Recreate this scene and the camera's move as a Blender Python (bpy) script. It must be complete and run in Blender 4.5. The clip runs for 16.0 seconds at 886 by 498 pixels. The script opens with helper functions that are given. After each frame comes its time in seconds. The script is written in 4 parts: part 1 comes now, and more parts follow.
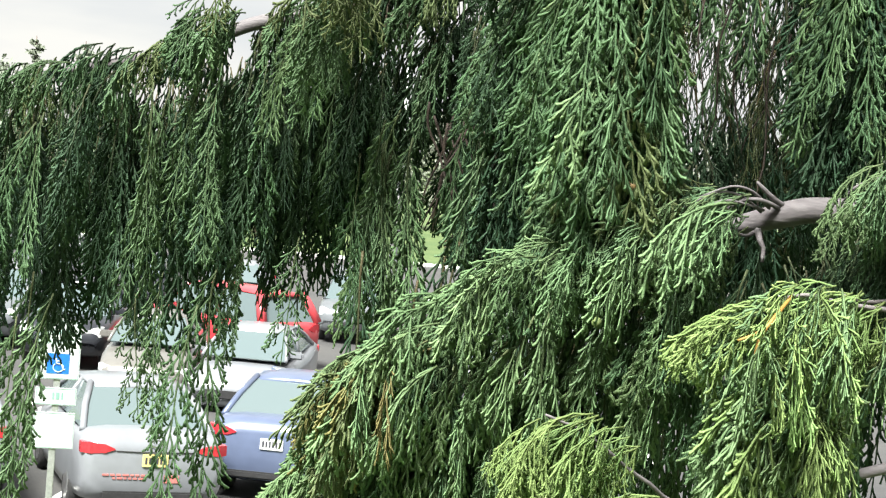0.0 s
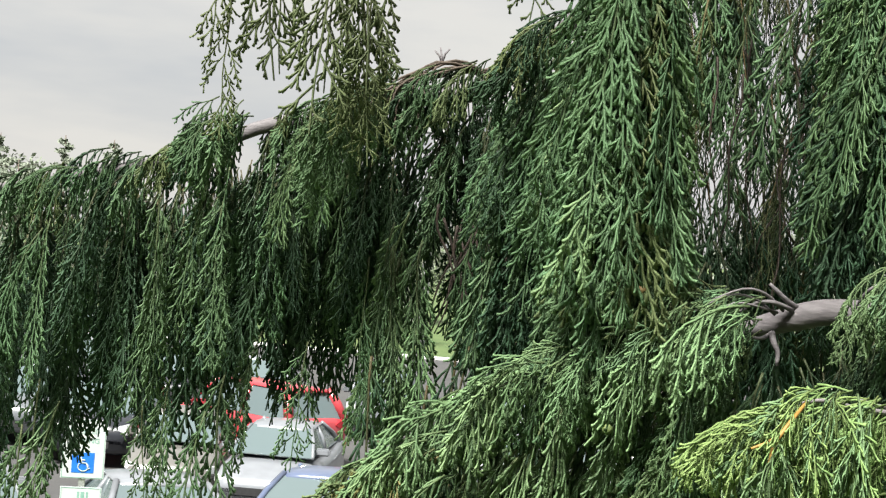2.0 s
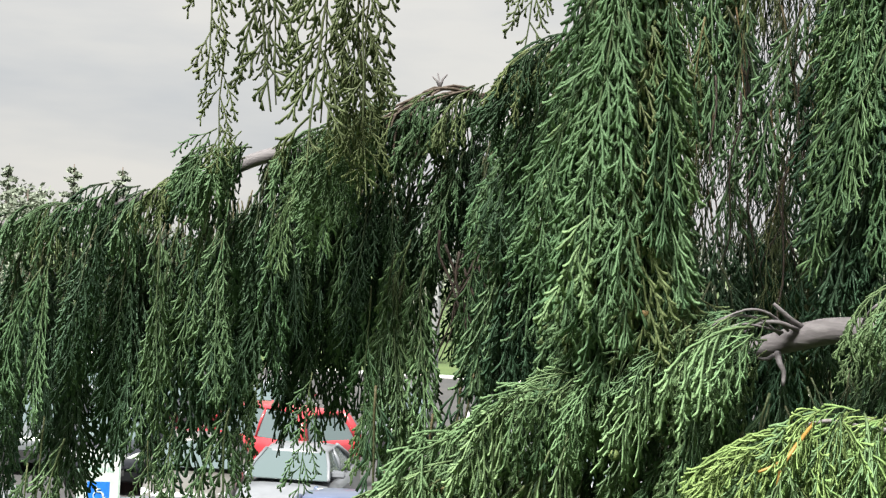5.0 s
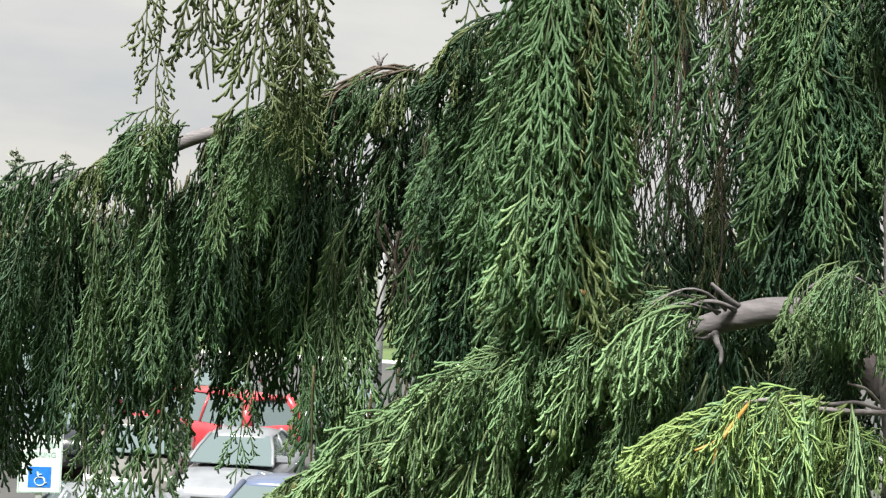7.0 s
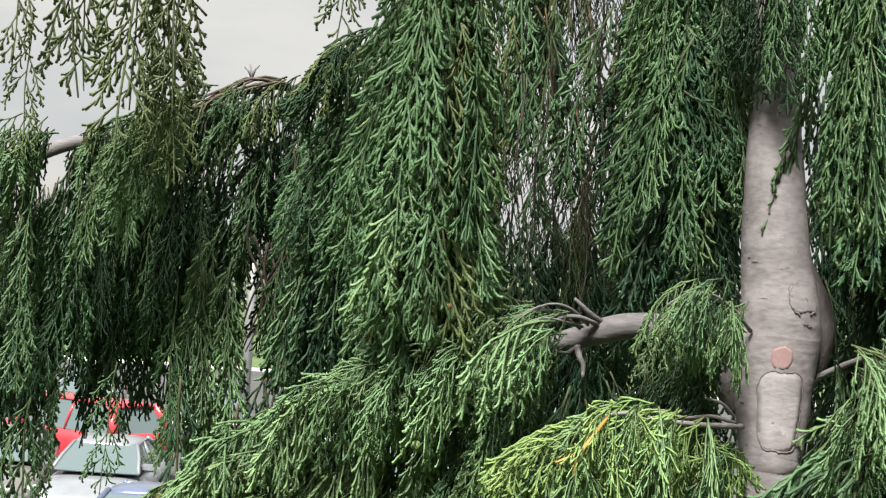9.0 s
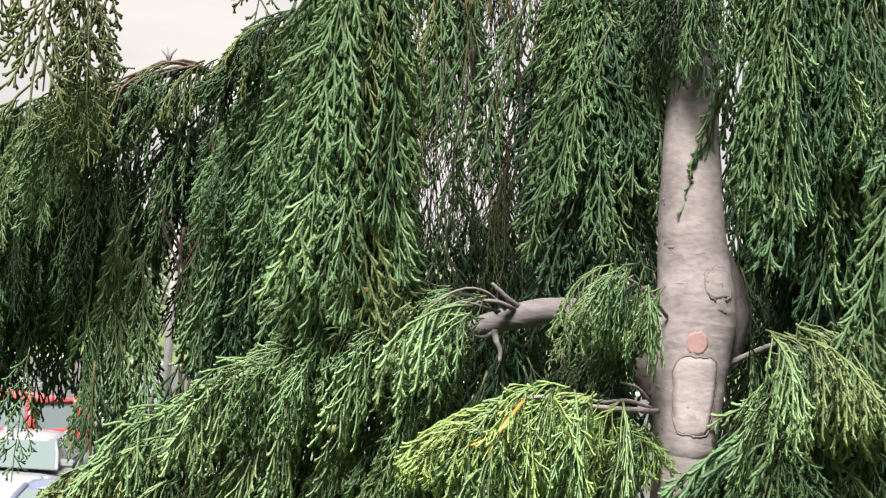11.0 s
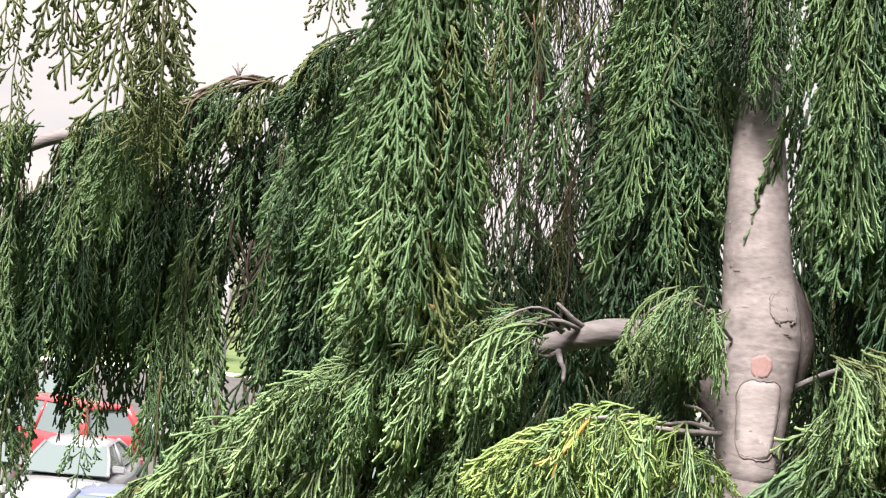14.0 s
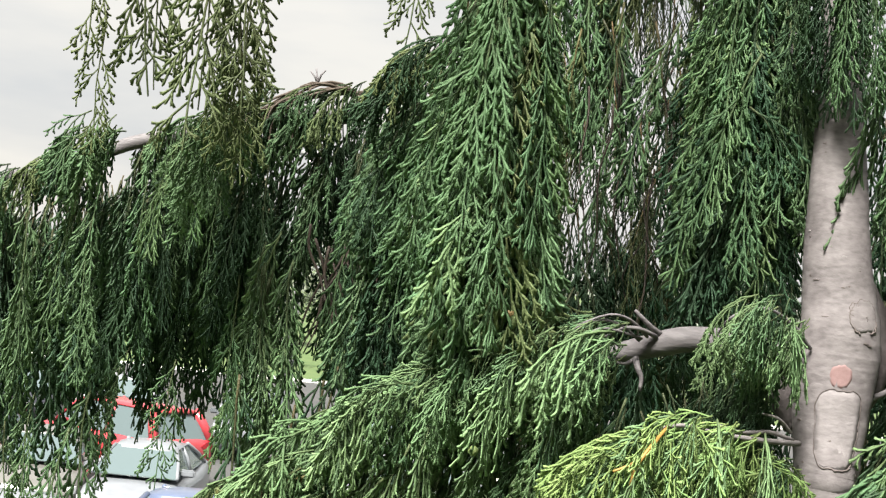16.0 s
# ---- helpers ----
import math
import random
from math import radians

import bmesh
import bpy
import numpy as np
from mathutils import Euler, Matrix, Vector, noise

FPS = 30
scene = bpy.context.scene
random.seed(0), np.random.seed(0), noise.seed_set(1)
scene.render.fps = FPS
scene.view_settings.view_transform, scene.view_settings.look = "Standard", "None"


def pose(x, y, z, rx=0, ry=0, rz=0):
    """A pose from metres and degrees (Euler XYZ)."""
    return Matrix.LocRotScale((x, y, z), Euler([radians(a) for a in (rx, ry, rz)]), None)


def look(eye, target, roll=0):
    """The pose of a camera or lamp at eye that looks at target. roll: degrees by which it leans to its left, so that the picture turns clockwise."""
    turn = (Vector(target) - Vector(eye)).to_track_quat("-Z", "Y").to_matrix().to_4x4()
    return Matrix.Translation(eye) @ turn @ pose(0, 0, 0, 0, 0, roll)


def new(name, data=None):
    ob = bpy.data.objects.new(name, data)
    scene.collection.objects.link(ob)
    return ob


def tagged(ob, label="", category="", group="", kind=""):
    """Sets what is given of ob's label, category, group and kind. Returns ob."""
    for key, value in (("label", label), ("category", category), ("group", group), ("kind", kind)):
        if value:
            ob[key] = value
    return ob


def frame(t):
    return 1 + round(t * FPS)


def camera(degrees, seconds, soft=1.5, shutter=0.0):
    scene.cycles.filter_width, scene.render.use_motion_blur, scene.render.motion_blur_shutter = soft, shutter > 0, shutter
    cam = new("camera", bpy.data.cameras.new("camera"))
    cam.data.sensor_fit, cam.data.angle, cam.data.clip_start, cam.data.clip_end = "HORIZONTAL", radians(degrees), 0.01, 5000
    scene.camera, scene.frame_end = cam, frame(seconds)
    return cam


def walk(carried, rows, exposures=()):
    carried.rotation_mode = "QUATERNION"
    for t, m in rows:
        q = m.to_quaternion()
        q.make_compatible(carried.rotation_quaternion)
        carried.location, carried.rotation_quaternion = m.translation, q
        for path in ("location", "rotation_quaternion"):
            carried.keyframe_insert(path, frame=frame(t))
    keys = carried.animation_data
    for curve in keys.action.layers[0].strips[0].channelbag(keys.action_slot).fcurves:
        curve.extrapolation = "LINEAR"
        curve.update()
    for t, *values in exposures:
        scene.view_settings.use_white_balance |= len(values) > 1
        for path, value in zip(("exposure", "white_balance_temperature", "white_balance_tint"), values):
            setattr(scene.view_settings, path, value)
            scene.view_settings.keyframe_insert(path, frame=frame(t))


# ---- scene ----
cam = camera(30.0, 16.0, soft=1.3)
PATH = [
    (0, (0.01, 0.025, 5.854), (-0.072, 2.02, 5.734), 4.9),
    (0.5, (0.008, 0.044, 5.85), (-0.112, 2.038, 5.755), 5.3),
    (1, (0.009, 0.047, 5.854), (-0.125, 2.041, 5.787), 5.2),
    (1.5, (0.021, 0.049, 5.861), (-0.112, 2.045, 5.824), 4.8),
    (2, (0.026, 0.052, 5.864), (-0.098, 2.049, 5.855), 4.4),
    (2.5, (0.028, 0.048, 5.876), (-0.081, 2.045, 5.893), 4.1),
    (3, (0.03, 0.04, 5.876), (-0.057, 2.038, 5.903), 3.8),
    (3.5, (0.03, 0.041, 5.874), (-0.071, 2.038, 5.903), 3.5),
    (3.7, (0.031, 0.042, 5.874), (-0.088, 2.038, 5.905), 3.5),
    (5.8, (0.034, 0.069, 5.871), (-0.101, 2.065, 5.869), 2.7),
    (6, (0.033, 0.069, 5.869), (-0.094, 2.065, 5.865), 2.7),
    (6.5, (0.041, 0.072, 5.867), (-0.057, 2.069, 5.86), 2.6),
    (7, (0.04, 0.07, 5.868), (-0.031, 2.068, 5.866), 3.0),
    (7.5, (0.041, 0.064, 5.869), (-0.002, 2.064, 5.877), 3.4),
    (8, (0.042, 0.066, 5.873), (0.032, 2.066, 5.892), 3.7),
    (8.5, (0.042, 0.064, 5.875), (0.071, 2.064, 5.9), 3.8),
    (9, (0.043, 0.052, 5.872), (0.126, 2.051, 5.89), 3.8),
    (9.2, (0.042, 0.051, 5.882), (0.146, 2.049, 5.886), 3.8),
    (11.3, (0.051, 0.057, 5.861), (0.245, 2.047, 5.888), 4.2),
    (11.5, (0.053, 0.054, 5.861), (0.264, 2.042, 5.893), 4.3),
    (12, (0.06, 0.059, 5.859), (0.313, 2.043, 5.89), 4.5),
    (12.5, (0.055, 0.055, 5.858), (0.302, 2.039, 5.896), 4.8),
    (13, (0.048, 0.053, 5.857), (0.264, 2.041, 5.9), 5.0),
    (13.5, (0.038, 0.047, 5.866), (0.198, 2.04, 5.897), 5.2),
    (14, (0.036, 0.047, 5.864), (0.147, 2.044, 5.896), 5.2),
    (14.5, (0.034, 0.046, 5.863), (0.104, 2.044, 5.896), 5.3),
    (15, (0.035, 0.047, 5.865), (0.087, 2.046, 5.901), 5.3),
    (15.5, (0.035, 0.044, 5.864), (0.076, 2.043, 5.898), 5.5),
    (16, (0.027, 0.042, 5.862), (0.055, 2.042, 5.895), 5.7),
]
walk(cam, [(t, look(eye, target, roll)) for t, eye, target, roll in PATH],
     exposures=[(0.0, 1.25, 6350, 6), (0.7, 1.15, 6350, 6), (2.0, 0.88, 6400, 7), (9.2, 0.87, 6400, 7), (11.3, 1.2, 6750, 13), (13.2, 1.37, 6800, 16), (14.5, 1.3, 6800, 16), (15.3, 1.2, 6500, 8), (16.0, 1.1, 6500, 7)])

# ---- sky and sun: bright overcast ----
world = bpy.data.worlds.new("overcast_sky")
world.use_nodes = True
scene.world = world
wn, wl = world.node_tree.nodes, world.node_tree.links
bg = wn["Background"]
sky = wn.new("ShaderNodeTexSky")
sky.sky_type, sky.sun_disc = "NISHITA", False
sky.sun_elevation, sky.sun_rotation = radians(54), radians(203)
sky.dust_density = 3.0
tc = wn.new("ShaderNodeTexCoord")
mp = wn.new("ShaderNodeMapping")
mp.inputs["Scale"].default_value = (2.0, 2.0, 9.0)
cl = wn.new("ShaderNodeTexNoise")
cl.inputs["Scale"].default_value, cl.inputs["Detail"].default_value, cl.inputs["Roughness"].default_value = 1.6, 5.0, 0.55
rp = wn.new("ShaderNodeValToRGB")
rp.color_ramp.elements[0].position, rp.color_ramp.elements[0].color = 0.35, (6.3, 6.3, 6.5, 1)
rp.color_ramp.elements[1].position, rp.color_ramp.elements[1].color = 0.62, (8.3, 7.9, 7.5, 1)
mx = wn.new("ShaderNodeMix")
mx.data_type = "RGBA"
mx.inputs["Factor"].default_value = 0.9
wl.new(tc.outputs["Generated"], mp.inputs["Vector"])
wl.new(mp.outputs["Vector"], cl.inputs["Vector"])
wl.new(cl.outputs["Fac"], rp.inputs["Fac"])
wl.new(sky.outputs["Color"], mx.inputs["A"])
wl.new(rp.outputs["Color"], mx.inputs["B"])
sep = wn.new("ShaderNodeSeparateXYZ")
up = wn.new("ShaderNodeMapRange")
up.inputs["From Min"].default_value, up.inputs["From Max"].default_value = 0.12, 1.0
up.inputs["To Min"].default_value, up.inputs["To Max"].default_value = 1.0, 1.2
lift = wn.new("ShaderNodeVectorMath")
lift.operation = "SCALE"
wl.new(tc.outputs["Generated"], sep.inputs["Vector"])
wl.new(sep.outputs["Z"], up.inputs["Value"])
wl.new(up.outputs["Result"], lift.inputs["Scale"])
wl.new(mx.outputs["Result"], lift.inputs["Vector"])
wl.new(lift.outputs["Vector"], bg.inputs["Color"])
bg.inputs["Strength"].default_value = 0.056

sun = new("sun", bpy.data.lights.new("sun", "SUN"))
sun.data.energy, sun.data.angle, sun.data.color = 7.1, radians(20), (1.0, 0.96, 0.9)
sun.matrix_world = look((0, 0, 34), (9, 21, 2))


# ---- materials ----
def shader(name, rough=0.6, metal=0.0):
    m = bpy.data.materials.new(name)
    m.use_nodes = True
    b = m.node_tree.nodes["Principled BSDF"]
    b.inputs["Roughness"].default_value, b.inputs["Metallic"].default_value = rough, metal
    return m, m.node_tree.nodes, m.node_tree.links, b


def mixed(name, a, b, scale, rough=0.6, metal=0.0, bump=0.0, fine=4.0, stretch=(1, 1, 1), dist=0.002):
    """Two colours mixed by a coarse and a fine noise, with relief."""
    m, n, l, p = shader(name, rough, metal)
    co, mp = n.new("ShaderNodeTexCoord"), n.new("ShaderNodeMapping")
    mp.inputs["Scale"].default_value = stretch
    l.new(co.outputs["Object"], mp.inputs["Vector"])
    n1, n2 = n.new("ShaderNodeTexNoise"), n.new("ShaderNodeTexNoise")
    n1.inputs["Scale"].default_value, n1.inputs["Detail"].default_value = scale, 3
    n2.inputs["Scale"].default_value, n2.inputs["Detail"].default_value = scale * fine, 4
    av = n.new("ShaderNodeMath")
    av.operation = "ADD"
    hf = n.new("ShaderNodeMapRange")
    hf.inputs["From Min"].default_value, hf.inputs["From Max"].default_value = 0.7, 1.3
    mix = n.new("ShaderNodeMix")
    mix.data_type = "RGBA"
    mix.inputs["A"].default_value, mix.inputs["B"].default_value = (*a, 1), (*b, 1)
    for k in (n1, n2):
        l.new(mp.outputs["Vector"], k.inputs["Vector"])
    l.new(n1.outputs["Fac"], av.inputs[0])
    l.new(n2.outputs["Fac"], av.inputs[1])
    l.new(av.outputs[0], hf.inputs["Value"])
    l.new(hf.outputs["Result"], mix.inputs["Factor"])
    l.new(mix.outputs["Result"], p.inputs["Base Color"])
    if bump:
        bm = n.new("ShaderNodeBump")
        bm.inputs["Strength"].default_value, bm.inputs["Distance"].default_value = bump, dist
        l.new(n2.outputs["Fac"], bm.inputs["Height"])
        l.new(bm.outputs["Normal"], p.inputs["Normal"])
    return m


def foliage_material():
    """Scale leaves: the object's own colour, lighter and yellower at the young tips, brown-grey on old stems."""
    m, n, l, p = shader("cypress_foliage", 0.42)
    info, co = n.new("ShaderNodeObjectInfo"), n.new("ShaderNodeTexCoord")
    age = n.new("ShaderNodeAttribute")
    age.attribute_name = "age"
    no = n.new("ShaderNodeTexNoise")
    no.inputs["Scale"].default_value = 45
    l.new(co.outputs["Object"], no.inputs["Vector"])
    hsv = n.new("ShaderNodeHueSaturation")
    va = n.new("ShaderNodeMapRange")
    va.inputs["To Min"].default_value, va.inputs["To Max"].default_value = 0.7, 1.3
    l.new(no.outputs["Fac"], va.inputs["Value"])
    hu = n.new("ShaderNodeMapRange")
    hu.inputs["To Min"].default_value, hu.inputs["To Max"].default_value = 0.480, 0.507
    l.new(info.outputs["Random"], hu.inputs["Value"])
    l.new(hu.outputs["Result"], hsv.inputs["Hue"])
    l.new(va.outputs["Result"], hsv.inputs["Value"])
    l.new(info.outputs["Color"], hsv.inputs["Color"])
    tip = n.new("ShaderNodeMix")
    tip.data_type, tip.blend_type = "RGBA", "MULTIPLY"
    tip.inputs["B"].default_value = (1.82, 1.74, 1.78, 1)
    l.new(age.outputs["Fac"], tip.inputs["Factor"])
    l.new(hsv.outputs["Color"], tip.inputs["A"])
    old = n.new("ShaderNodeAttribute")
    old.attribute_name = "wood"
    st = n.new("ShaderNodeMix")
    st.data_type = "RGBA"
    st.inputs["B"].default_value = (0.13, 0.085, 0.045, 1)
    l.new(old.outputs["Fac"], st.inputs["Factor"])
    l.new(tip.outputs["Result"], st.inputs["A"])
    l.new(st.outputs["Result"], p.inputs["Base Color"])
    sc = n.new("ShaderNodeTexVoronoi")
    sc.inputs["Scale"].default_value = 420
    l.new(co.outputs["Object"], sc.inputs["Vector"])
    bm = n.new("ShaderNodeBump")
    bm.inputs["Strength"].default_value, bm.inputs["Distance"].default_value = 0.6, 0.0008
    l.new(sc.outputs["Distance"], bm.inputs["Height"])
    l.new(bm.outputs["Normal"], p.inputs["Normal"])
    p.inputs["Specular IOR Level"].default_value = 0.13
    return m


FOLIAGE = foliage_material()
BARK = mixed("grey_bark", (0.122, 0.106, 0.108), (0.236, 0.212, 0.214), 15, 0.75, bump=0.45, fine=7, stretch=(1, 1, 2.2), dist=0.0012)
BARK_NEW = mixed("fresh_bark", (0.178, 0.159, 0.161), (0.250, 0.226, 0.228), 22, 0.75, bump=0.35, fine=6, stretch=(1, 1, 2.0))
BARK_DARK = mixed("dark_lenticel", (0.085, 0.068, 0.064), (0.135, 0.110, 0.102), 60, 0.85)
LIMB = mixed("limb_bark", (0.105, 0.094, 0.098), (0.200, 0.184, 0.190), 30, 0.75, bump=0.4, fine=5, stretch=(0.5, 0.5, 2))
SCAR = mixed("red_scar", (0.212, 0.128, 0.125), (0.242, 0.155, 0.150), 60, 0.8, bump=0.2)
SHADED_COLLAR = mixed("shaded_collar_bark", (0.045, 0.037, 0.037), (0.10, 0.085, 0.085), 40, 0.85, bump=0.5, fine=5)
ORANGE = mixed("orange_stem", (0.27, 0.145, 0.028), (0.35, 0.21, 0.05), 60, 0.6)
TWIG_BARK = mixed("brown_twig", (0.075, 0.056, 0.042), (0.135, 0.104, 0.082), 60, 0.8)
DEADWOOD = mixed("dead_twig", (0.028, 0.021, 0.017), (0.058, 0.040, 0.030), 60, 0.8)
CONE = mixed("green_cone", (0.10, 0.15, 0.05), (0.17, 0.21, 0.07), 120, 0.6, bump=0.5)
CONE_RIPE = mixed("brown_cone", (0.20, 0.135, 0.055), (0.28, 0.19, 0.08), 120, 0.6, bump=0.5)
WALL = mixed("brown_stucco", (0.16, 0.13, 0.11), (0.22, 0.185, 0.16), 0.8, 0.9, bump=0.2, fine=12)
ASPHALT = mixed("asphalt", (0.045, 0.045, 0.047), (0.075, 0.073, 0.07), 0.6, 0.9, bump=0.2, fine=40)
GRASS = mixed("grass", (0.05, 0.09, 0.025), (0.10, 0.14, 0.045), 0.5, 0.9, bump=0.3, fine=30)
LINE = mixed("line_paint", (0.6, 0.6, 0.58), (0.75, 0.75, 0.72), 3, 0.7)


# ---- mesh helpers ----
def solid(name, verts, faces, mat, parent=None, smooth=False):
    me = bpy.data.meshes.new(name)
    me.from_pydata([tuple(v) for v in verts], [], faces)
    if smooth:
        me.shade_smooth()
    me.materials.append(mat)
    ob = new(name, me)
    ob.parent = parent
    return ob


def part(name, bm, mat, parent=None, label="", smooth=False):
    me = bpy.data.meshes.new(name)
    bm.to_mesh(me)
    bm.free()
    if smooth:
        me.shade_smooth()
    me.materials.append(mat)
    ob = new(name, me)
    ob.parent = parent
    return tagged(ob, label)


def block(bm, x0, x1, y0, y1, z0, z1, bevel=0.0):
    v = [bm.verts.new((x, y, z)) for z in (z0, z1) for x, y in ((x0, y0), (x1, y0), (x1, y1), (x0, y1))]
    f = [bm.faces.new([v[i] for i in q]) for q in ((3, 2, 1, 0), (4, 5, 6, 7), (0, 1, 5, 4), (1, 2, 6, 5), (2, 3, 7, 6), (3, 0, 4, 7))]
    if bevel:
        ed = list({e for q in f for e in q.edges})
        bmesh.ops.bevel(bm, geom=ed, offset=bevel, segments=2, affect="EDGES")
    return bm


def smooth_line(pts, n):
    """n points along a Catmull-Rom curve through pts."""
    pts = [np.array(p, float) for p in pts]
    pts = [2 * pts[0] - pts[1]] + pts + [2 * pts[-1] - pts[-2]]
    out = []
    for u in np.linspace(0, len(pts) - 3 - 1e-9, n):
        i, t = int(u), u - int(u)
        a, b, c, d = pts[i:i + 4]
        out.append(0.5 * (2 * b + (c - a) * t + (2 * a - 5 * b + 4 * c - d) * t * t + (3 * b - a - 3 * c + d) * t ** 3))
    return out


class Tubes:
    """Collects tapered tubes into one mesh."""

    def __init__(self):
        self.v, self.f, self.age, self.wood = [], [], [], []

    def add(self, line, radii, sides=3, ages=None, woods=None, cap=True, flat=1.0):
        line = [np.asarray(p, float) for p in line]
        base, n = len(self.v), len(line)
        side = None
        for i, p in enumerate(line):
            d = line[min(i + 1, n - 1)] - line[max(i - 1, 0)]
            d = d / (np.linalg.norm(d) + 1e-12)
            if side is None:
                ref = np.array((0, 1.0, 0)) if abs(d[1]) < 0.9 else np.array((1.0, 0, 0))
                side = np.cross(d, ref)
            side = side - d * (side @ d)
            side = side / (np.linalg.norm(side) + 1e-12)
            up = np.cross(d, side)
            for k in range(sides):
                a = 2 * math.pi * k / sides
                self.v.append(p + radii[i] * (math.cos(a) * side + flat * math.sin(a) * up))
                self.age.append(ages[i] if ages is not None else 0.0)
                self.wood.append(woods[i] if woods is not None else 0.0)
        for i in range(n - 1):
            for k in range(sides):
                a, b = base + i * sides + k, base + i * sides + (k + 1) % sides
                self.f.append((a, b, b + sides, a + sides))
        self.f.append(tuple(base + (n - 1) * sides + k for k in range(sides)))
        if cap:
            self.f.append(tuple(base + k for k in reversed(range(sides))))

    def mesh(self, name, mat):
        me = bpy.data.meshes.new(name)
        me.from_pydata([tuple(p) for p in self.v], [], self.f)
        me.shade_smooth()
        for key, vals in (("age", self.age), ("wood", self.wood)):
            at = me.attributes.new(key, "FLOAT", "POINT")
            at.data.foreach_set("value", np.array(vals, np.float32))
        me.materials.append(mat)
        return me


# ---- ground: the planted bank falls to the parking lot ----
def bank(y):
    if y < 2.5:
        return 4.35
    if y < 14.5:
        return 4.35 - (y - 2.5) / 12 * 2.55
    if y < 17.0:
        return 1.8 - (y - 14.5) / 2.5 * (1.8 - lot(17.0))
    return lot(y)


def lot(y):
    """The parking lot falls gently away from the bank, then runs level."""
    return 0.55 + 0.034 * (34.0 - min(y, 34.0))


def ground():
    ys = [-1500, -60, -10, 0, 2.5, 5, 8, 11, 14.5, 15.5, 16.5, 17.0]
    xs = [-1500, -200, -60, -30, -15, -8, -4, 0, 4, 8, 15, 30, 60, 200, 1500]
    verts = [(x, y, bank(y) + (0.06 * noise.noise((x, y, 0)) if -60 < y < 16 else 0)) for y in ys for x in xs]
    nx = len(xs)
    faces = [(j * nx + i, j * nx + i + 1, (j + 1) * nx + i + 1, (j + 1) * nx + i) for j in range(len(ys) - 1) for i in range(nx - 1)]
    return verts, faces


gv, gf = ground()
tagged(solid("ground", gv, gf, GRASS, smooth=True), "grassy bank sloping down to the parking lot", "ground", kind="structure")
# Unseen wall, added to block low sky light from behind the viewpoint.
wb_ = bmesh.new()
block(wb_, -45, 45, -7.3, -7.0, 4.2, 13.5)
tagged(part("sky_block_wall", wb_, WALL), "unseen plain brown-grey wall added to block low sky light", "wall", kind="structure")
road_v = [(x, y, lot(y)) for y in (17, 34, 74) for x in (-1500, 1500)]
tagged(solid("road", road_v, [(0, 1, 3, 2), (2, 3, 5, 4)], ASPHALT), "grey asphalt surface of the parking lot", "parking lot", kind="structure")
far_z = lot(74)
tagged(solid("ground_far", [(-1500, 74, far_z), (1500, 74, far_z), (1500, 1500, far_z), (-1500, 1500, far_z)], [(0, 1, 2, 3)], GRASS),
       "mown grass field beyond the parking lot", "ground", kind="structure")
kb = bmesh.new()
block(kb, -80, 80, 73.8, 74.0, far_z, far_z + 0.15, 0.02)
tagged(part("kerb", kb, LINE), "pale concrete kerb along the grass edge", "kerb", kind="structure")
for row_y in (19.6, 28.5, 43.0, 53.0):
    lb = bmesh.new()
    for i in range(-14, 12):
        block(lb, i * 2.75 - 0.05, i * 2.75 + 0.05, row_y, row_y + 5.2, 0.004, 0.008)
    for v in lb.verts:
        v.co.z += lot(v.co.y)
    tagged(part("stall_lines", lb, LINE), "worn white stall lines on the asphalt", "road marking", kind="structure")

# ---- the weeping cypress ----
BASE = np.array((0.36, 1.50, 4.33))
tree = new("weeping_cypress")
tree.location = BASE
tagged(tree, "weeping cypress with drooping green scale-leaf sprays and grey trunk", "tree")
rng = random.Random(7)


